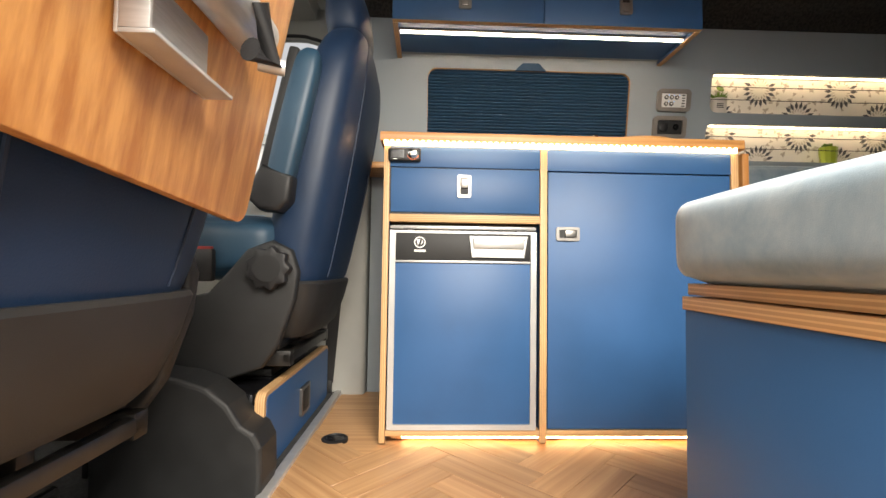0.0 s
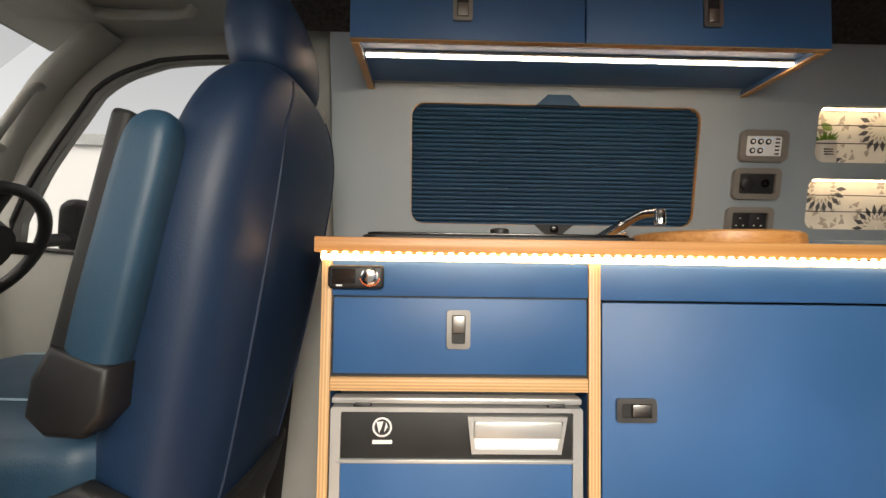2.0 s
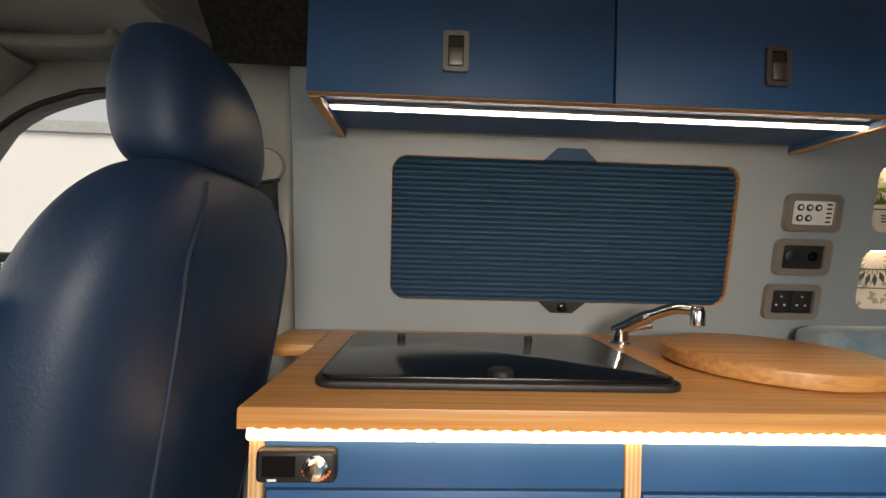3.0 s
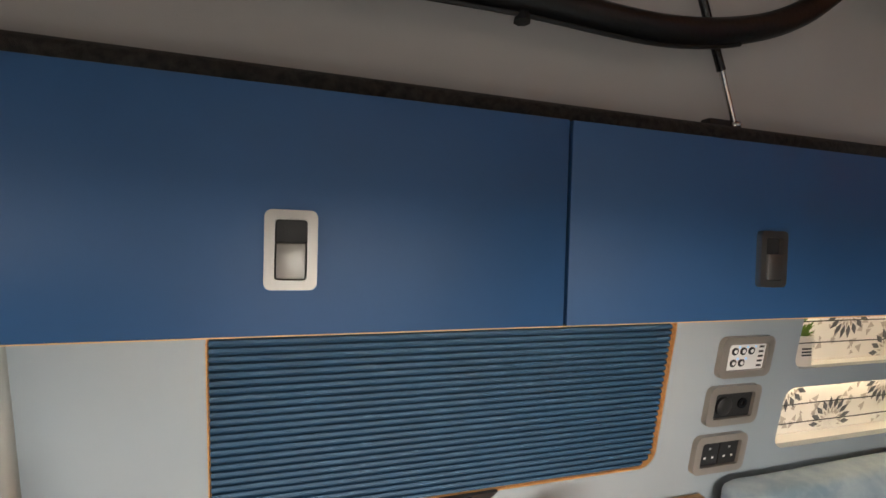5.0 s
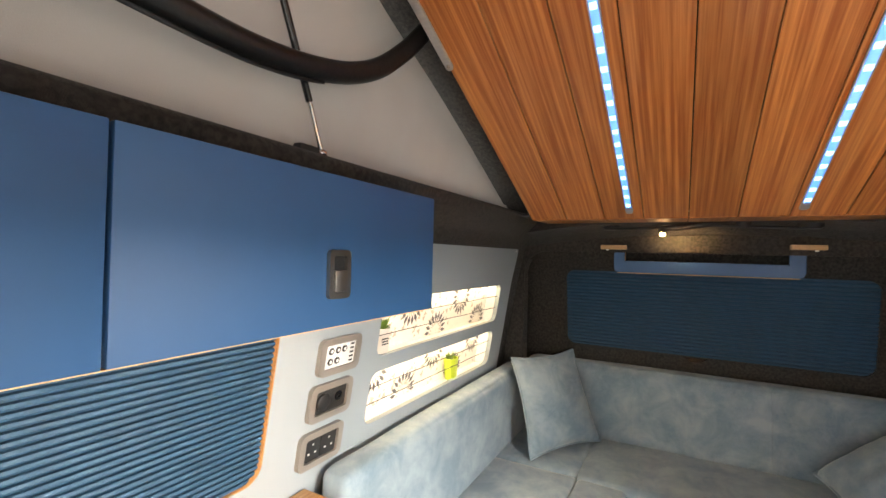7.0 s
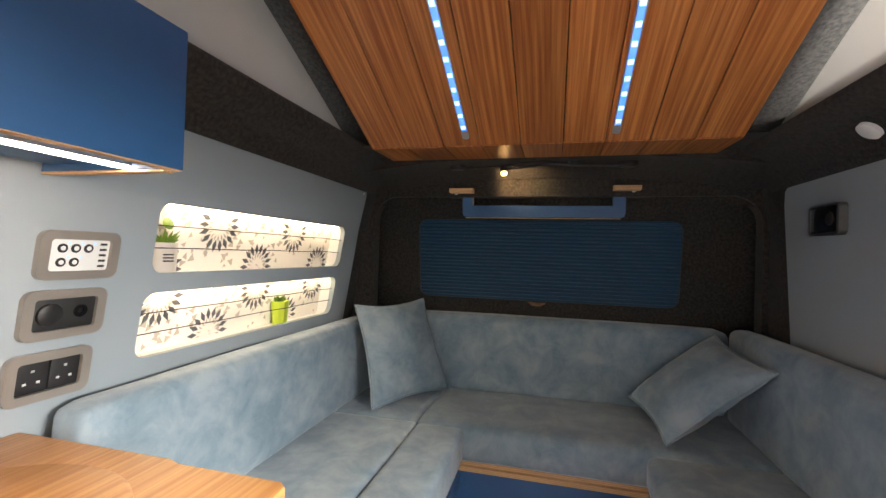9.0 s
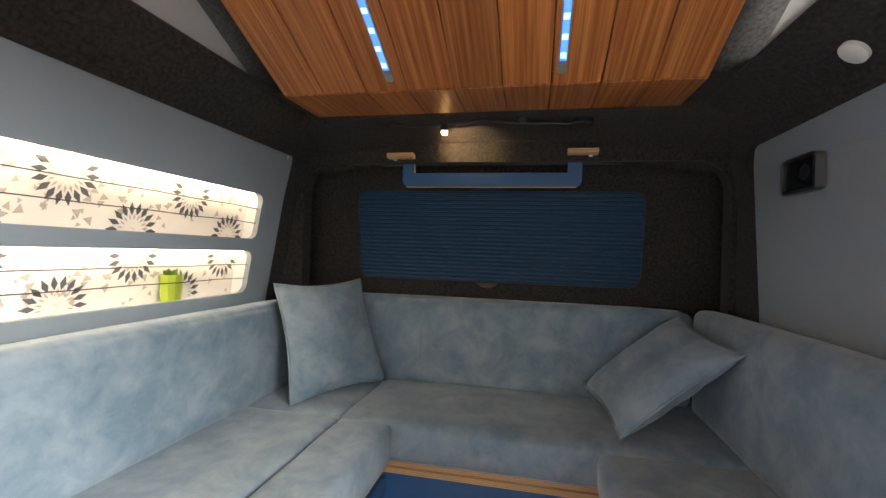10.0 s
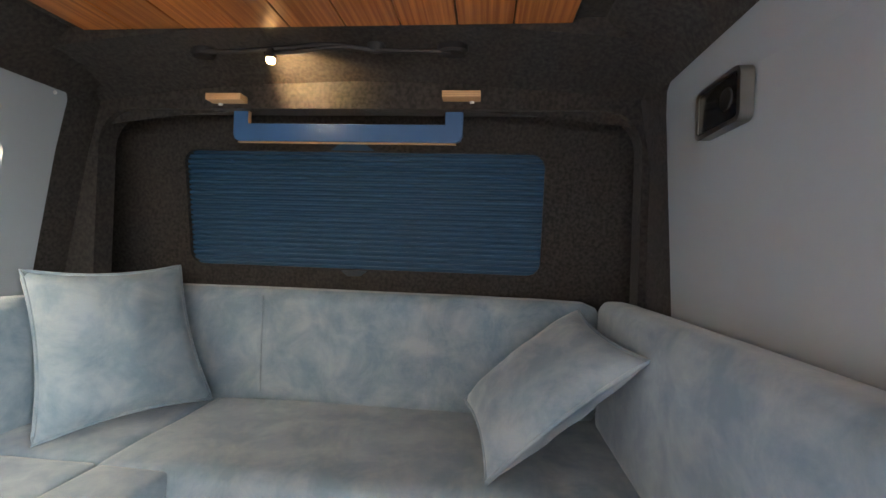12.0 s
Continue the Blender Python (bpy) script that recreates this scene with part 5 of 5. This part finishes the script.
wheel = thing("steering_wheel", "black leather steering wheel with silver trim", "steering wheel")
WM = pose(-0.93, 0.27, 0.82, 0, -62, 0)
rim = [(0.155 * math.cos(a), 0.155 * math.sin(a), 0) for a in (2 * math.pi * k / 48 for k in range(48))]
part("rim", turned(tube(rim, 0.015, 12, closed=True), WM), BLACK, wheel)
part("hub", turned(lathe([(0.070, -0.02), (0.075, 0.01), (0.060, 0.03), (0.01, 0.036)], (0, 0, 0), 2, 28), WM), BLACK, wheel)
for a in (0, 180, 270):
    w = radians(a + 90)
    sp = part("spoke", turned(tube([(0.05 * math.cos(w), 0.05 * math.sin(w), 0.012), (0.15 * math.cos(w), 0.15 * math.sin(w), 0.004)], 0.018, 10, flat=0.5), WM), BLACK, wheel)
    part("spoke_trim", turned(tube([(0.07 * math.cos(w), 0.07 * math.sin(w), 0.022), (0.14 * math.cos(w), 0.14 * math.sin(w), 0.016)], 0.006, 8), WM), SILVER, sp)
part("column", tube([(-0.95, 0.27, 0.81), (-1.10, 0.27, 0.72)], 0.035, 16), BLACK, wheel)
wheel.location = (0.07, 0.03, 0.0)
mir = thing("door_mirror", "black door mirror outside the driver window", "mirror")
part("housing", soft(-1.00, -0.92, 0.66, 0.84, 0.815, 0.985, r=0.035, puff=0.005), BLACK, mir)
part("mirror_glass", bx(-0.919, -0.915, 0.685, 0.82, 0.84, 0.965, 0.001), CHROME, mir)
part("arm", tube([(-0.96, 0.58, 0.85), (-0.96, 0.67, 0.86)], 0.02, 10), BLACK, mir)

# ---- outside ----
rename(part("ground", bx(-400, 400, -400, 400, -0.60, -0.50, 0), ASPHALT), "grey asphalt yard round the van", "ground", "structure")
hall = thing("industrial_unit", "white metal clad industrial unit with teal trim", "building")
part("wall", bx(-34, 8, 16, 28, -0.5, 5.2, 0), CLADDING, hall)
part("roof_edge", bx(-34.2, 8.2, 15.85, 28, 5.2, 5.6, 0), SHUTTER, hall)
for x in (-28, -19, -10, -1):
    d = part("shutter_door", bx(x, x + 3.6, 15.9, 16.0, -0.5, 3.4, 0.02), SHUTTER, hall)
    part("door_frame", bx(x - 0.35, x - 0.05, 15.88, 16.0, -0.5, 3.6, 0.01), TEAL, hall, "teal door frame")
    for k in range(14):
        part("shutter_slat", bx(x + 0.05, x + 3.55, 15.87, 15.895, -0.45 + 0.27 * k, -0.25 + 0.27 * k, 0.005, 1), SHUTTER, d)
car = thing("parked_car", "small dark car parked in the yard", "car")
cb = [(-1.9, 0.25), (-1.88, 0.62), (-1.5, 0.86), (-0.9, 0.92), (-0.45, 1.36), (0.9, 1.40), (1.55, 1.0), (1.85, 0.92), (1.9, 0.3)]
CM = pose(-7.0, 8.2, -0.5, 0, 0, 8)
part("body", turned(prism(cb, 1, -0.8, 0.8, 0.06, 3), CM), GLOSS, car)
for u0, u1, t0, t1 in ((-0.72, 0.15, -0.38, 0.15), (0.22, 1.15, 0.22, 0.85)):
    part("side_window", turned(prism([(u0, 0.95), (u1, 0.95), (t1, 1.30), (t0, 1.30)], 1, -0.815, -0.795), CM), SHUTTER, car)
for x in (-1.25, 1.2):
    for y in (-0.74, 0.74):
        wl = part("wheel", turned(lathe([(0.20, y - 0.10), (0.31, y - 0.09), (0.31, y + 0.09), (0.20, y + 0.10)], (x, 0, 0.31), 1, 28), CM), BLACK, car)
        part("rim", turned(lathe([(0.20, y - 0.105), (0.18, y - 0.112), (0.02, y - 0.112)], (x, 0, 0.31), 1, 20), CM), SILVER, wl)

# ---- herringbone floor blocks ----
blocks = {}
L, W = 0.30, 0.075
count = 0
for i in range(-14, 26):
    for j in range(-14, 14):
        for k in (0, 1):
            # two directions at 45 degrees to the walls
            u = i * W + j * L
            v = i * W - j * L
            cu, cv = (u + L / 2, v + W / 2) if k == 0 else (u + W / 2, v + W + L / 2)
            c45 = math.sqrt(0.5)
            x, y = (cu - cv) * c45 + 0.4, (cu + cv) * c45 - 0.6
            if -0.16 < x < 1.15 and -1.05 < y < 0.02 and count < 300:
                if k not in blocks:
                    ob = part("floor_block", bx(-L / 2 + 0.0006, L / 2 - 0.0006, -W / 2 + 0.0006, W / 2 - 0.0006, -0.005, 0.0, 0.0006, 1), OAK, floor)
                    blocks[0] = blocks[1] = ob.data
                else:
                    ob = new("floor_block", blocks[k])
                    ob.parent = floor
                ob.matrix_local = pose(x, y, -0.0006, 0, 0, 45 if k == 0 else 135)
                count += 1
